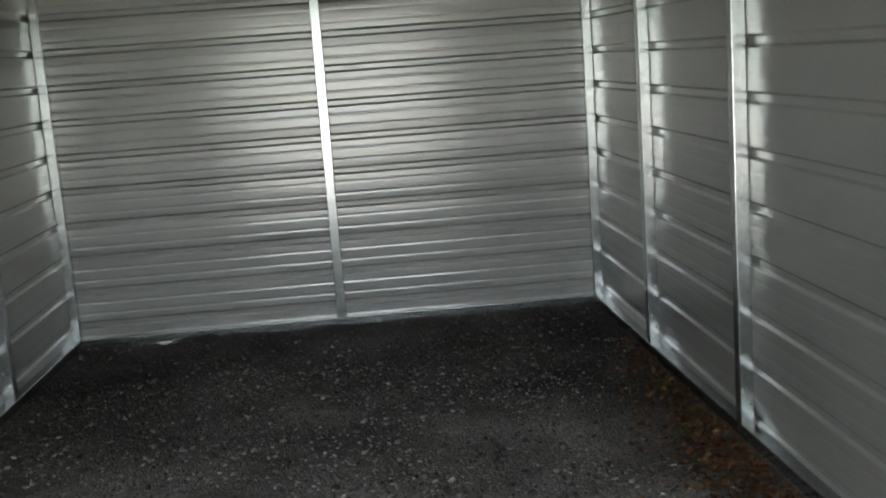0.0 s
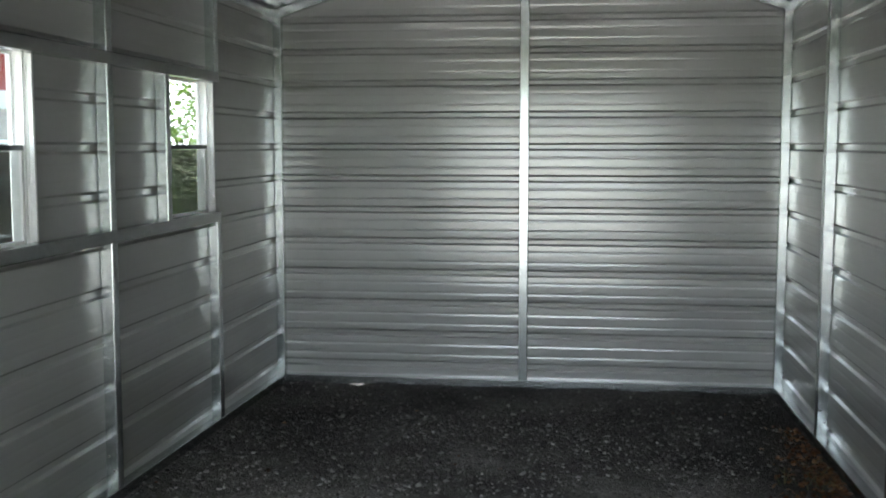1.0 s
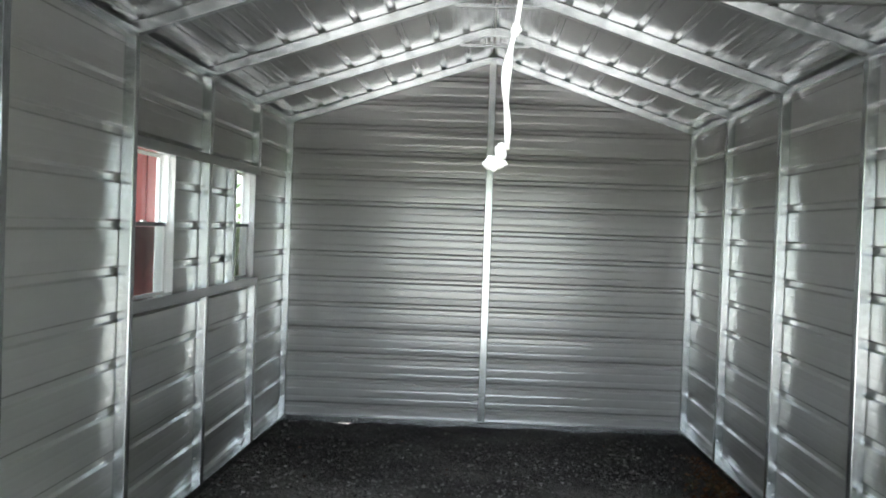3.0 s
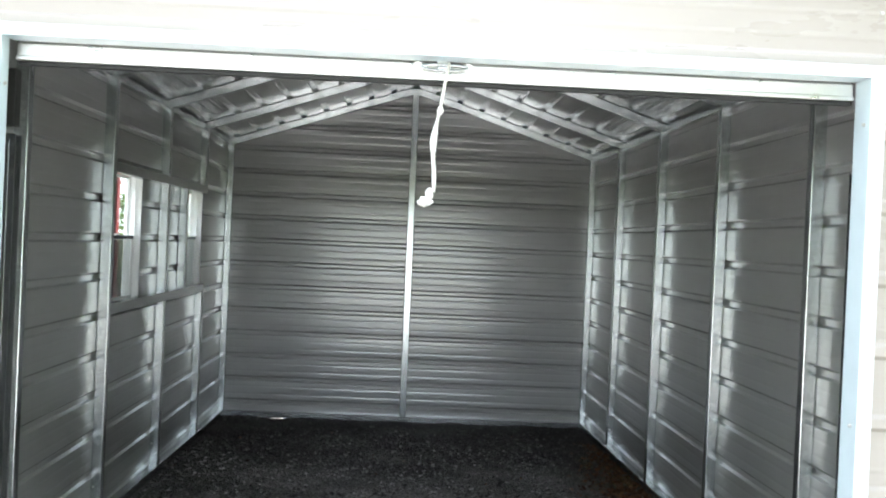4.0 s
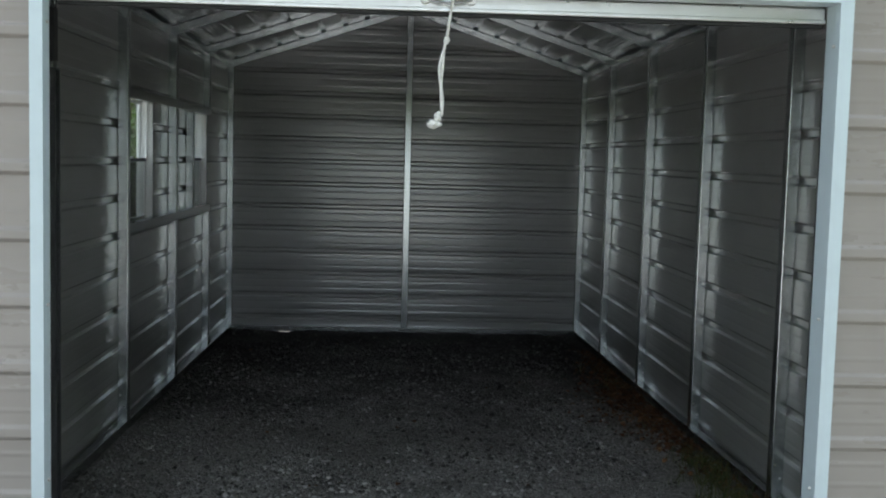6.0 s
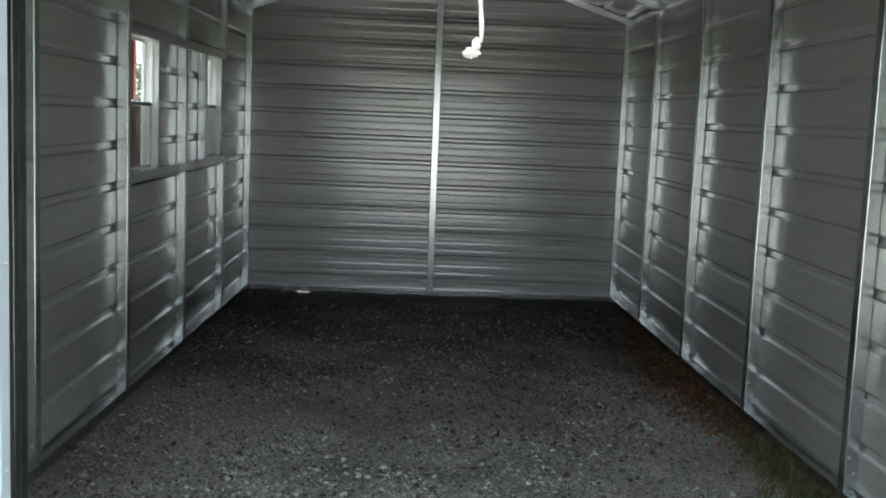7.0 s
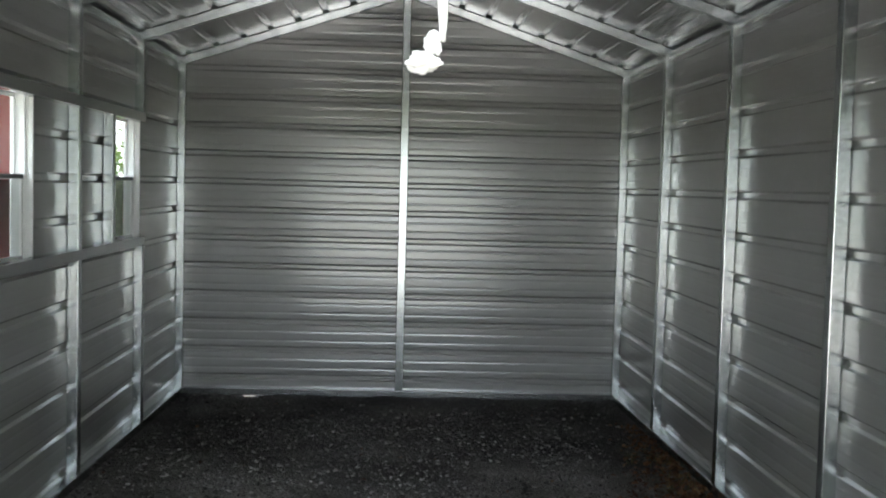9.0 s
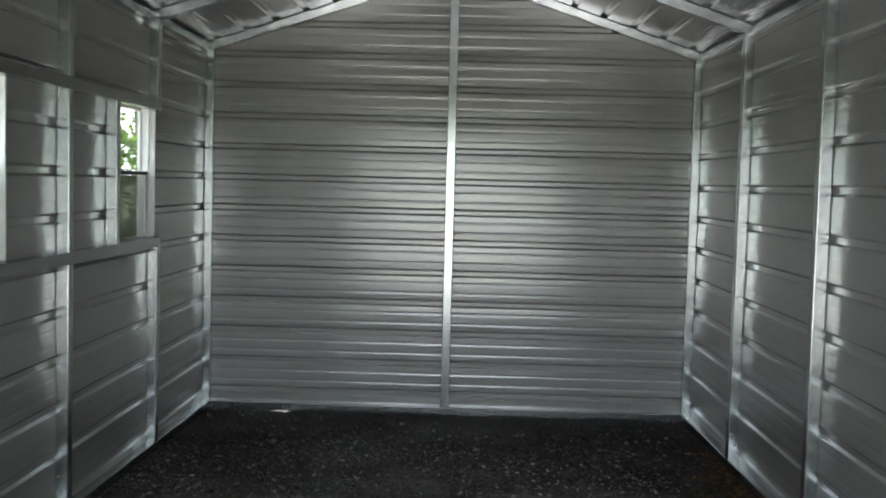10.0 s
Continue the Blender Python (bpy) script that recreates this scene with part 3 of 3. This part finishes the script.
part("trim_return", box(DOOR[0] + 0.007, DOOR[0] + 0.012, TY + 0.005, FRONT + 0.028, ground_z(0), DOOR[3] - 0.004), WHITE, trim)
part("trim_return", box(DOOR[1] - 0.012, DOOR[1] - 0.007, TY + 0.005, FRONT + 0.075, ground_z(0), DOOR[3] - 0.004), WHITE, trim)
part("trim_return", box(DOOR[0] + 0.012, DOOR[1] - 0.012, TY + 0.005, FRONT + 0.065, DOOR[3] - 0.004, DOOR[3] + 0.001), WHITE, trim)
for x in (DOOR[0] - 0.032, DOOR[1] + 0.030):
    part("trim_edge", box(x, x + 0.005, TY + 0.005, FRONT - 0.001, ground_z(0), DOOR[3] + 0.034), WHITE, trim)
part("trim_edge", box(DOOR[0] - 0.027, DOOR[1] + 0.030, TY + 0.005, FRONT - 0.001, DOOR[3] + 0.029, DOOR[3] + 0.034), WHITE, trim)
for x, n in ((DOOR[0] + 0.0125, 1), (DOOR[1] - 0.0125, -1)):
    for z in (0.65, 1.262, 2.218):
        s = new("screw", SCREW_MESH)
        s.matrix_world = Matrix.Translation((x, TY + 0.04, z)) @ Matrix.Rotation(radians(90 * n), 4, "Z")
        s.parent = trim

door = root("roll_up_door", "white steel roll-up door rolled up above the opening", "roll-up door")
coil_y, coil_z = FRONT + 0.33, 2.66
coil = bmesh.new()
turns = 150
prev = None
for i in range(turns + 1):
    a = i / turns * 4 * 2 * math.pi
    r = 0.11 + 0.016 * a / (2 * math.pi) + 0.004 * math.sin(i * 2.1)
    y, z = coil_y + r * math.cos(a), coil_z + r * math.sin(a)
    now = [coil.verts.new((x, y, z)) for x in (DOOR[0] - 0.03, DOOR[1] + 0.03)]
    if prev:
        coil.faces.new((prev[0], prev[1], now[1], now[0]))
    prev = now
part("curtain", coil, CURTAIN, door, "coiled corrugated white curtain")
part("axle", cylinder((-0.02, coil_y, coil_z), (1, 0, 0), 0.03, 3.0, 12), STEEL, door)
BY = FRONT + 0.085
bar = bmesh.new()
add_box(bar, DOOR[0] + 0.016, DOOR[1] - 0.016, BY, BY + 0.036, 2.304, 2.360, 0.003)
add_box(bar, DOOR[0] + 0.016, DOOR[1] - 0.016, BY - 0.012, BY, 2.304, 2.318, 0.003)
bottom_bar = part("bottom_bar", bar, BAR, door, "aluminium bottom bar")
part("seal", box(DOOR[0] + 0.018, DOOR[1] - 0.018, BY + 0.006, BY + 0.028, 2.290, 2.304, 0.004), DARK, bottom_bar, "black rubber weather seal")
slat = [(BY + 0.02, 2.360), (BY + 0.028, 2.386), (BY + 0.04, 2.411), (BY + 0.08, 2.436)]
cur = bmesh.new()
prev = None
for y, z in slat:
    now = [cur.verts.new((x, y, z)) for x in (DOOR[0] + 0.016, DOOR[1] - 0.016)]
    if prev:
        cur.faces.new((prev[0], prev[1], now[1], now[0]))
    prev = now
part("lowest_slat", cur, CURTAIN, door)
# Slide latch: two ends, a rod bowed between them, and a centre ring.
latch = part("slide_latch", sweep([(-0.09, BY - 0.02, 2.347), (-0.05, BY - 0.03, 2.350), (0, BY - 0.034, 2.351), (0.04, BY - 0.03, 2.350), (0.075, BY - 0.02, 2.347)], round_ring(0.0045), UPZ), STEEL, door, "small steel slide latch")
low = sweep([(-0.09, BY - 0.02, 2.344), (-0.05, BY - 0.03, 2.335), (0, BY - 0.034, 2.332), (0.04, BY - 0.03, 2.335), (0.075, BY - 0.02, 2.344)], round_ring(0.0045), UPZ)
latch.location.x = 0.027
part("latch_rod", low, STEEL, latch)
for x in (-0.09, 0.07):
    part("latch_keeper", cylinder((x, BY - 0.013, 2.344), (0, 1, 0), 0.0155, 0.024, 16), VINYL, latch, "round white end keeper")
part("latch_plate", box(-0.03, 0.015, BY - 0.02, BY - 0.001, 2.326, 2.366, 0.004), STEEL, latch)


def guide(x0, x1):
    bm = bmesh.new()
    y0, y1, z0, z1 = FRONT + 0.245, FRONT + 0.305, ground_z(0.5), 2.085
    add_box(bm, x0, x1, y0, y0 + 0.004, z0, z1)
    add_box(bm, x0, x1, y1 - 0.004, y1, z0, z1)
    back = x0 if x0 < 0 else x1 - 0.004
    add_box(bm, back, back + 0.004, y0 + 0.004, y1 - 0.004, z0, z1)
    add_box(bm, (x0 + x1) / 2 - 0.002, (x0 + x1) / 2 + 0.002, y0 - 0.004, y0, z0, z1 - 0.02)
    return bm


part("guide_track", guide(DOOR[0] - 0.079, DOOR[0] - 0.034), SHADED_STEEL, door, "galvanised channel guide")
part("guide_track", guide(DOOR[1] + 0.075, DOOR[1] + 0.118), SHADED_STEEL, door, "galvanised channel guide")
for x in (DOOR[0] - 0.077, DOOR[1] + 0.077):
    part("guide_bracket", box(x, x + 0.04, FRONT + 0.24, FRONT + 0.29, 2.11, 2.30, 0.003), DARK, door, "dark coil bracket")

# ---- pull rope ----
rope = root("pull_rope", "knotted white cotton pull rope hanging from the door bar", "rope")
RY = BY - 0.045
part("strand", sweep([(0.036, RY + 0.02, 2.362), (0.032, RY, 2.34), (0.022, RY, 2.28), (0.013, RY, 2.206)], round_ring(0.005), Vector((0, 1, 0))), ROPE, rope, smooth=True)
for dx, dy, way in ((0.0, 0.0, 1), (0.008, 0.004, -1)):
    pts = []
    for i in range(17):
        f = i / 16
        bow = 0.012 * math.sin(f * math.pi * 1.6 + 2.6) - 0.006
        pts.append((0.010 + dx * math.sin(math.pi * min(1, f * 1.1 + 0.05)) + bow + 0.002 * way * math.sin(f * 13) - 0.014 * f ** 3, RY + dy + 0.003 * math.sin(f * 7), 2.206 - 0.262 * f))
    part("strand", sweep(pts, round_ring(0.0046), Vector((0, 1, 0))), ROPE, rope, smooth=True)


def knot(c, size, seed, rough):
    """A pulled-tight knot or a frayed end: one lumpy body."""
    bm = bmesh.new()
    bmesh.ops.create_icosphere(bm, subdivisions=4, radius=1)
    for v in bm.verts:
        d = v.co.normalized()
        f = 1 + rough * noise.noise(d * 1.7 + Vector((seed, 0, 0))) + 0.5 * rough * noise.noise(d * 4.5 + Vector((0, seed, 0)))
        v.co = Vector((d.x * size[0], d.y * size[1], d.z * size[2])) * f + Vector(c)
    return bm


part("knot", knot((0.013, RY, 2.203), (0.010, 0.010, 0.013), 2, 0.35), ROPE, rope, smooth=True)
part("knot", knot((-0.012, RY, 1.94), (0.013, 0.013, 0.017), 3, 0.4), ROPE, rope, smooth=True)
part("frayed_end", knot((-0.024, RY, 1.914), (0.022, 0.018, 0.014), 8, 0.42), ROPE, rope, "frayed rope end", smooth=True)


# ---- loose stones, leaf litter, weeds ----
def scatter(name, mat, shapes, spots, label, category):
    """Joins many small copies of a few shapes; spots are (x, y, z, scale xyz, euler)."""
    verts, faces = [], []
    n = 0
    for i, (p, sc, eu) in enumerate(spots):
        vs, fs = shapes[i % len(shapes)]
        rot = np.array(Euler(eu).to_matrix())
        verts.append((vs * np.array(sc)) @ rot.T + np.array(p))
        faces += [tuple(n + k for k in f) for f in fs]
        n += len(vs)
    ob = quads(name, np.concatenate(verts).tolist(), faces, mat)
    return tagged(ob, label, category, kind="stuff")


def stone_shapes(count, seed):
    rnd = random.Random(seed)
    out = []
    for i in range(count):
        bm = bmesh.new()
        bmesh.ops.create_icosphere(bm, subdivisions=1, radius=1)
        vs = np.array([list(v.co * rnd.uniform(0.5, 1.2)) for v in bm.verts])
        out.append((vs, [[v.index for v in f.verts] for f in bm.faces]))
        bm.free()
    return out


rnd = random.Random(4)
spots = []
while len(spots) < 26000:
    x, y = rnd.uniform(-1.76, 1.76), rnd.uniform(-1.0, 7.6)
    if noise.noise((x * 0.9, y * 0.9, 5)) + 0.55 < rnd.random() * 0.9:
        continue
    s = min(0.018, 0.0045 * math.exp(rnd.gauss(0.15, 0.55)))
    spots.append(((x, y, relief(x, y) + s * 0.3), (s * rnd.uniform(0.9, 1.5), s, s * rnd.uniform(0.5, 0.9)), (rnd.uniform(-0.5, 0.5), rnd.uniform(-0.5, 0.5), rnd.uniform(0, 6.28))))
scatter("loose_gravel", STONES, stone_shapes(8, 3), spots, "scattered grey crushed stone chips on the ground", "gravel")


# Real chips, made paler and denser near the door to suggest its daylight.
PALE = islands("pale_stone_chips", [(0.0, (0.11, 0.106, 0.104)), (0.6, (0.23, 0.222, 0.216)), (1.0, (0.48, 0.465, 0.45))], 0.8)
spots = []
while len(spots) < 30000:
    x, y = rnd.uniform(-1.74, 1.74), abs(rnd.gauss(0, 3.2)) - 0.4
    if y > 6.6 or noise.noise((x * 1.6, y * 1.1, 15)) * 1.5 + 0.45 < rnd.random():
        continue
    s = min(0.017, 0.0042 * math.exp(rnd.gauss(0.1, 0.55)))
    spots.append(((x, y, relief(x, y) + s * 0.25), (s * rnd.uniform(0.9, 1.6), s, s * rnd.uniform(0.5, 0.9)), (rnd.uniform(-0.5, 0.5), rnd.uniform(-0.5, 0.5), rnd.uniform(0, 6.28))))
scatter("pale_gravel", PALE, stone_shapes(8, 13), spots, "stone chips scattered near the doorway, paler for its daylight", "gravel")


def leaf_shape(seed):
    rnd = random.Random(seed)
    pts, n = [], 7
    for i in range(n):
        f = i / (n - 1)
        w = 0.42 * math.sin(math.pi * min(1, f * 0.95 + 0.02)) ** 0.8 * rnd.uniform(0.8, 1.15)
        curl = 0.22 * math.sin(f * 3 + rnd.uniform(-0.3, 0.3))
        pts += [(f - 0.5, w, curl + 0.12), (f - 0.5, 0, curl), (f - 0.5, -w, curl + 0.1)]
    fs = []
    for i in range(n - 1):
        a = 3 * i
        fs += [[a, a + 1, a + 4, a + 3], [a + 1, a + 2, a + 5, a + 4]]
    return np.array(pts), fs


spots = []
while len(spots) < 1900:
    y = rnd.uniform(1.2, 6.6)
    dense = math.exp(-((y - 4.1) / 1.35) ** 2)
    if rnd.random() > dense + 0.08:
        continue
    x = 1.74 - abs(rnd.gauss(0, 0.14)) * (0.5 + dense)
    if x < -1.7:
        continue
    s = rnd.uniform(0.016, 0.042)
    spots.append(((x, y, ground_z(y) + rnd.uniform(0.006, 0.02)), (s, s, s * rnd.uniform(0.6, 1.3)), (rnd.uniform(-0.7, 0.7), rnd.uniform(-0.7, 0.7), rnd.uniform(0, 6.28))))
for i in range(60):
    x, y, s = rnd.uniform(-1.7, 1.7), rnd.uniform(0.5, 7.4), rnd.uniform(0.015, 0.035)
    spots.append(((x, y, ground_z(y) + 0.008), (s, s, s * 0.7), (rnd.uniform(-0.4, 0.4), rnd.uniform(-0.4, 0.4), rnd.uniform(0, 6.28))))
scatter("leaf_litter", LITTER, [leaf_shape(i) for i in range(6)], spots, "brown dead leaves drifted along the wall base", "leaf litter")


def blade(seed):
    rnd = random.Random(seed)
    pts = []
    for i in range(4):
        f = i / 3
        w = 0.05 * (1 - f) + 0.004
        pts += [(-w, 0.35 * f * f, f), (w, 0.35 * f * f, f)]
    return np.array(pts), [[2 * i, 2 * i + 1, 2 * i + 3, 2 * i + 2] for i in range(3)]


spots = []
for c in range(120):
    cy = rnd.choice((rnd.gauss(2.1, 0.35), rnd.gauss(2.1, 0.5), rnd.gauss(5.3, 0.4), rnd.uniform(0.1, 1.7)))
    cx = 1.70 - abs(rnd.gauss(0, 0.1))
    for i in range(9):
        y, h = cy + rnd.gauss(0, 0.03), rnd.uniform(0.03, 0.08) * (1.5 if cy < 2.7 else 1.0)
        spots.append(((cx + rnd.gauss(0, 0.03), y, ground_z(y) - 0.004), (h * 0.8, h, h), (rnd.uniform(-0.6, 0.6), rnd.uniform(-0.6, 0.6), rnd.uniform(0, 6.28))))
scatter("dry_weeds", WEEDS, [blade(1)], spots, "thin yellowish weeds along the wall base", "weeds")


# ---- outside: neighbouring red shed ----
red = root("red_shed", "small red-painted shed with pale window casing and shutters", "shed")
red.location.y = -0.06
RX, RY0, RY1, RH = -2.96, 4.65, 8.0, 2.55
gz = ground_z(6)
bm = bmesh.new()
add_box(bm, RX - 3.0, RX, RY0, RY1, gz - 0.05, RH)
part("wall", bm, RED, red)
y = RY0 + 0.2
while y < RY1:
    part("batten", box(RX, RX + 0.012, y - 0.008, y + 0.008, gz, RH, 0.003), RED, red)
    y += 0.406
# Eaves out of view, widened so that they shade the wall below.
rf = bmesh.new()
for sign in (-1, 1):
    add = [(RX - 1.5, RH + 0.75), (RX - 1.5 + sign * 1.74, RH - 0.02)]
    vs = []
    for yy in (RY0 - 0.12, RY1 + 0.12):
        vs += [rf.verts.new((add[0][0], yy, add[0][1])), rf.verts.new((add[1][0], yy, add[1][1])), rf.verts.new((add[1][0], yy, add[1][1] + 0.04)), rf.verts.new((add[0][0], yy, add[0][1] + 0.04))]
    for f in ((0, 1, 2, 3), (7, 6, 5, 4), (0, 4, 5, 1), (1, 5, 6, 2), (2, 6, 7, 3), (3, 7, 4, 0)):
        rf.faces.new([vs[i] for i in f])
for yy in (RY0, RY1):
    rf.faces.new([rf.verts.new(p) for p in ((RX - 3.0, yy, RH), (RX, yy, RH), (RX - 1.5, yy, RH + 0.72))])
part("roof", rf, SHINGLE, red, "grey shingled gable roof")
part("corner_board", box(RX, RX + 0.02, RY1 - 0.09, RY1 + 0.005, gz, RH, 0.003), RED, red)
rw = part("window", box(RX + 0.001, RX + 0.006, 5.13, 6.04, 0.93, 1.97), DARK_BACKING, red)
casing = bmesh.new()
for ya, yb, za, zb in ((5.02, 5.14, 0.9, 1.98), (6.03, 6.15, 0.9, 1.98), (4.99, 6.18, 1.98, 2.06), (5.02, 6.15, 0.82, 0.9), (5.14, 6.03, 1.955, 1.98), (5.14, 6.03, 0.9, 0.95)):
    add_box(casing, RX + 0.001, RX + 0.035, ya, yb, za, zb, 0.004)
part("casing", casing, SHUTTER, rw, "white wooden casing painted in its blue-grey shade")
for ya, yb, za, zb in ((5.14, 6.03, 1.535, 1.565), (5.14, 6.03, 1.752, 1.774), (5.42, 5.435, 1.565, 1.955), (5.71, 5.725, 1.565, 1.955), (5.14, 6.03, 1.2, 1.215), (5.575, 5.59, 0.95, 1.535), (6.0, 6.03, 0.95, 1.955)):
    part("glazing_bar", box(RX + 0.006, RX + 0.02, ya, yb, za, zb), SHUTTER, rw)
pane = part("pane", box(RX + 0.008, RX + 0.010, 5.14, 6.03, 0.95, 1.96), GLASS, rw)
pane.visible_shadow = False
for ya, yb in ((4.77, 4.985), (6.175, 6.4)):
    fr = bmesh.new()
    za, zb = 0.86, 1.965
    for a, b, c, d in ((ya, ya + 0.045, za, zb), (yb - 0.045, yb, za, zb), (ya + 0.045, yb - 0.045, za, za + 0.06), (ya + 0.045, yb - 0.045, zb - 0.07, zb), (ya + 0.045, yb - 0.045, 1.36, 1.41)):
        add_box(fr, RX + 0.001, RX + 0.03, a, b, c, d, 0.003)
    sh = part("shutter", fr, SHUTTER, red, "white louvred shutter painted in its blue-grey shade")
    part("shutter_back", box(RX + 0.001, RX + 0.004, ya + 0.04, yb - 0.04, za + 0.05, zb - 0.06), DARK_BACKING, sh)
    z = za + 0.075
    while z < zb - 0.08:
        if not 1.335 < z < 1.425:
            sl = box(RX + 0.005, RX + 0.027, ya + 0.045, yb - 0.045, z - 0.003, z + 0.003)
            bmesh.ops.rotate(sl, verts=sl.verts, cent=(RX + 0.016, 0, z), matrix=Matrix.Rotation(radians(42), 3, "Y"))
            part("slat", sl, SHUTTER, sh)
        z += 0.03


# ---- trees ----
def tree(x, y, height, radius, low, seed, leaves, label, size=0.16):
    rnd = random.Random(seed)
    t = root("tree", label, "tree", group="trees beyond the shed")
    t.location = (x, y, ground_z(y) - 0.05)
    trunk = []
    lean = rnd.uniform(-0.04, 0.04)
    for i in range(7):
        f = i / 6
        trunk.append(Vector((lean * f * height + 0.1 * math.sin(f * 4 + seed), 0.08 * math.sin(f * 5), f * height * 0.8)))
    bm = bmesh.new()

    def limb(path, r0, r1):
        rings = []
        for i, p in enumerate(path):
            r = r0 + (r1 - r0) * i / (len(path) - 1)
            rings.append([bm.verts.new((p.x + r * math.cos(a), p.y + r * math.sin(a), p.z)) for a in [k * math.pi / 4 for k in range(8)]])
        for a, b in zip(rings, rings[1:]):
            for k in range(8):
                bm.faces.new((a[k], a[(k + 1) % 8], b[(k + 1) % 8], b[k]))
    limb(trunk, 0.022 * height, 0.006 * height)
    tips = []
    for i in range(26):
        f = rnd.uniform(0.25, 1.0)
        s = trunk[min(5, int(f * 6))].lerp(trunk[min(6, int(f * 6) + 1)], f * 6 % 1 if f < 1 else 0)
        a = rnd.uniform(0, 6.28)
        reach = radius * rnd.uniform(0.5, 1.05) * math.sqrt(max(0.12, 1 - (f - 0.45) ** 2 * 2.2))
        e = s + Vector((math.cos(a) * reach, math.sin(a) * reach, rnd.uniform(0.05, 0.35) * height * 0.5))
        e.z = max(e.z, low)
        m = (s + e) / 2 + Vector((0, 0, 0.1 * reach))
        limb([s, m, e], 0.006 * height, 0.002 * height)
        tips += [m, e, (m + e) / 2]
    part("trunk", bm, BARK, t)
    vs, fs = [], []
    for i in range(leaves):
        c = rnd.choice(tips) + Vector((rnd.gauss(0, 1), rnd.gauss(0, 1), rnd.gauss(0, 0.8))) * radius * 0.2
        if c.z < low - 0.4:
            continue
        m = Euler((rnd.uniform(-0.9, 0.9), rnd.uniform(-0.9, 0.9), rnd.uniform(0, 6.28))).to_matrix()
        s = size * rnd.uniform(0.6, 1.3)
        n = len(vs)
        vs += [tuple(c + m @ Vector(p) * s) for p in ((-0.5, 0, 0), (-0.05, 0.28, 0.07), (0.5, 0, 0.02), (-0.05, -0.28, 0.07))]
        fs += [(n, n + 1, n + 2, n + 3)]
    quads("crown", vs, fs, FOLIAGE, t)
    return t


tree(-4.6, 15.5, 10.5, 2.9, 1.6, 1, 21000, "leafy broad tree with sky showing through its crown", 0.14)
tree(-8.6, 19.0, 11.0, 3.2, 1.5, 2, 12000, "tall leafy tree behind the sheds", 0.2)
tree(-2.6, 19.5, 8.5, 2.6, 1.2, 3, 9000, "leafy tree behind the sheds", 0.2)
tree(-3.7, 12.6, 2.6, 1.0, 0.2, 4, 3500, "low green bush beside the lawn", 0.1)
tree(-5.6, 14.0, 2.2, 1.1, 0.2, 5, 3000, "low green bush beside the lawn", 0.1)
tree(6.3, 24.0, 10.9, 0.9, 4.0, 6, 3500, "slender leafy tree beyond the roof", 0.12)
# Unseen trees added to block sky light that would brighten the side walls.
for x, y, h, r, k in ((5.6, -10.0, 9.5, 3.0, 7), (9.4, -6.5, 9.5, 3.2, 8), (9.0, -13.0, 10.5, 3.4, 9), (-7.0, -11.0, 9.0, 3.0, 10), (-10.5, -7.5, 9.5, 3.2, 11)):
    tree(x, y, h, r, 0.8, k, 14000 if x > 0 else 9000, "unseen leafy tree added to dim light on the side walls", 0.27)
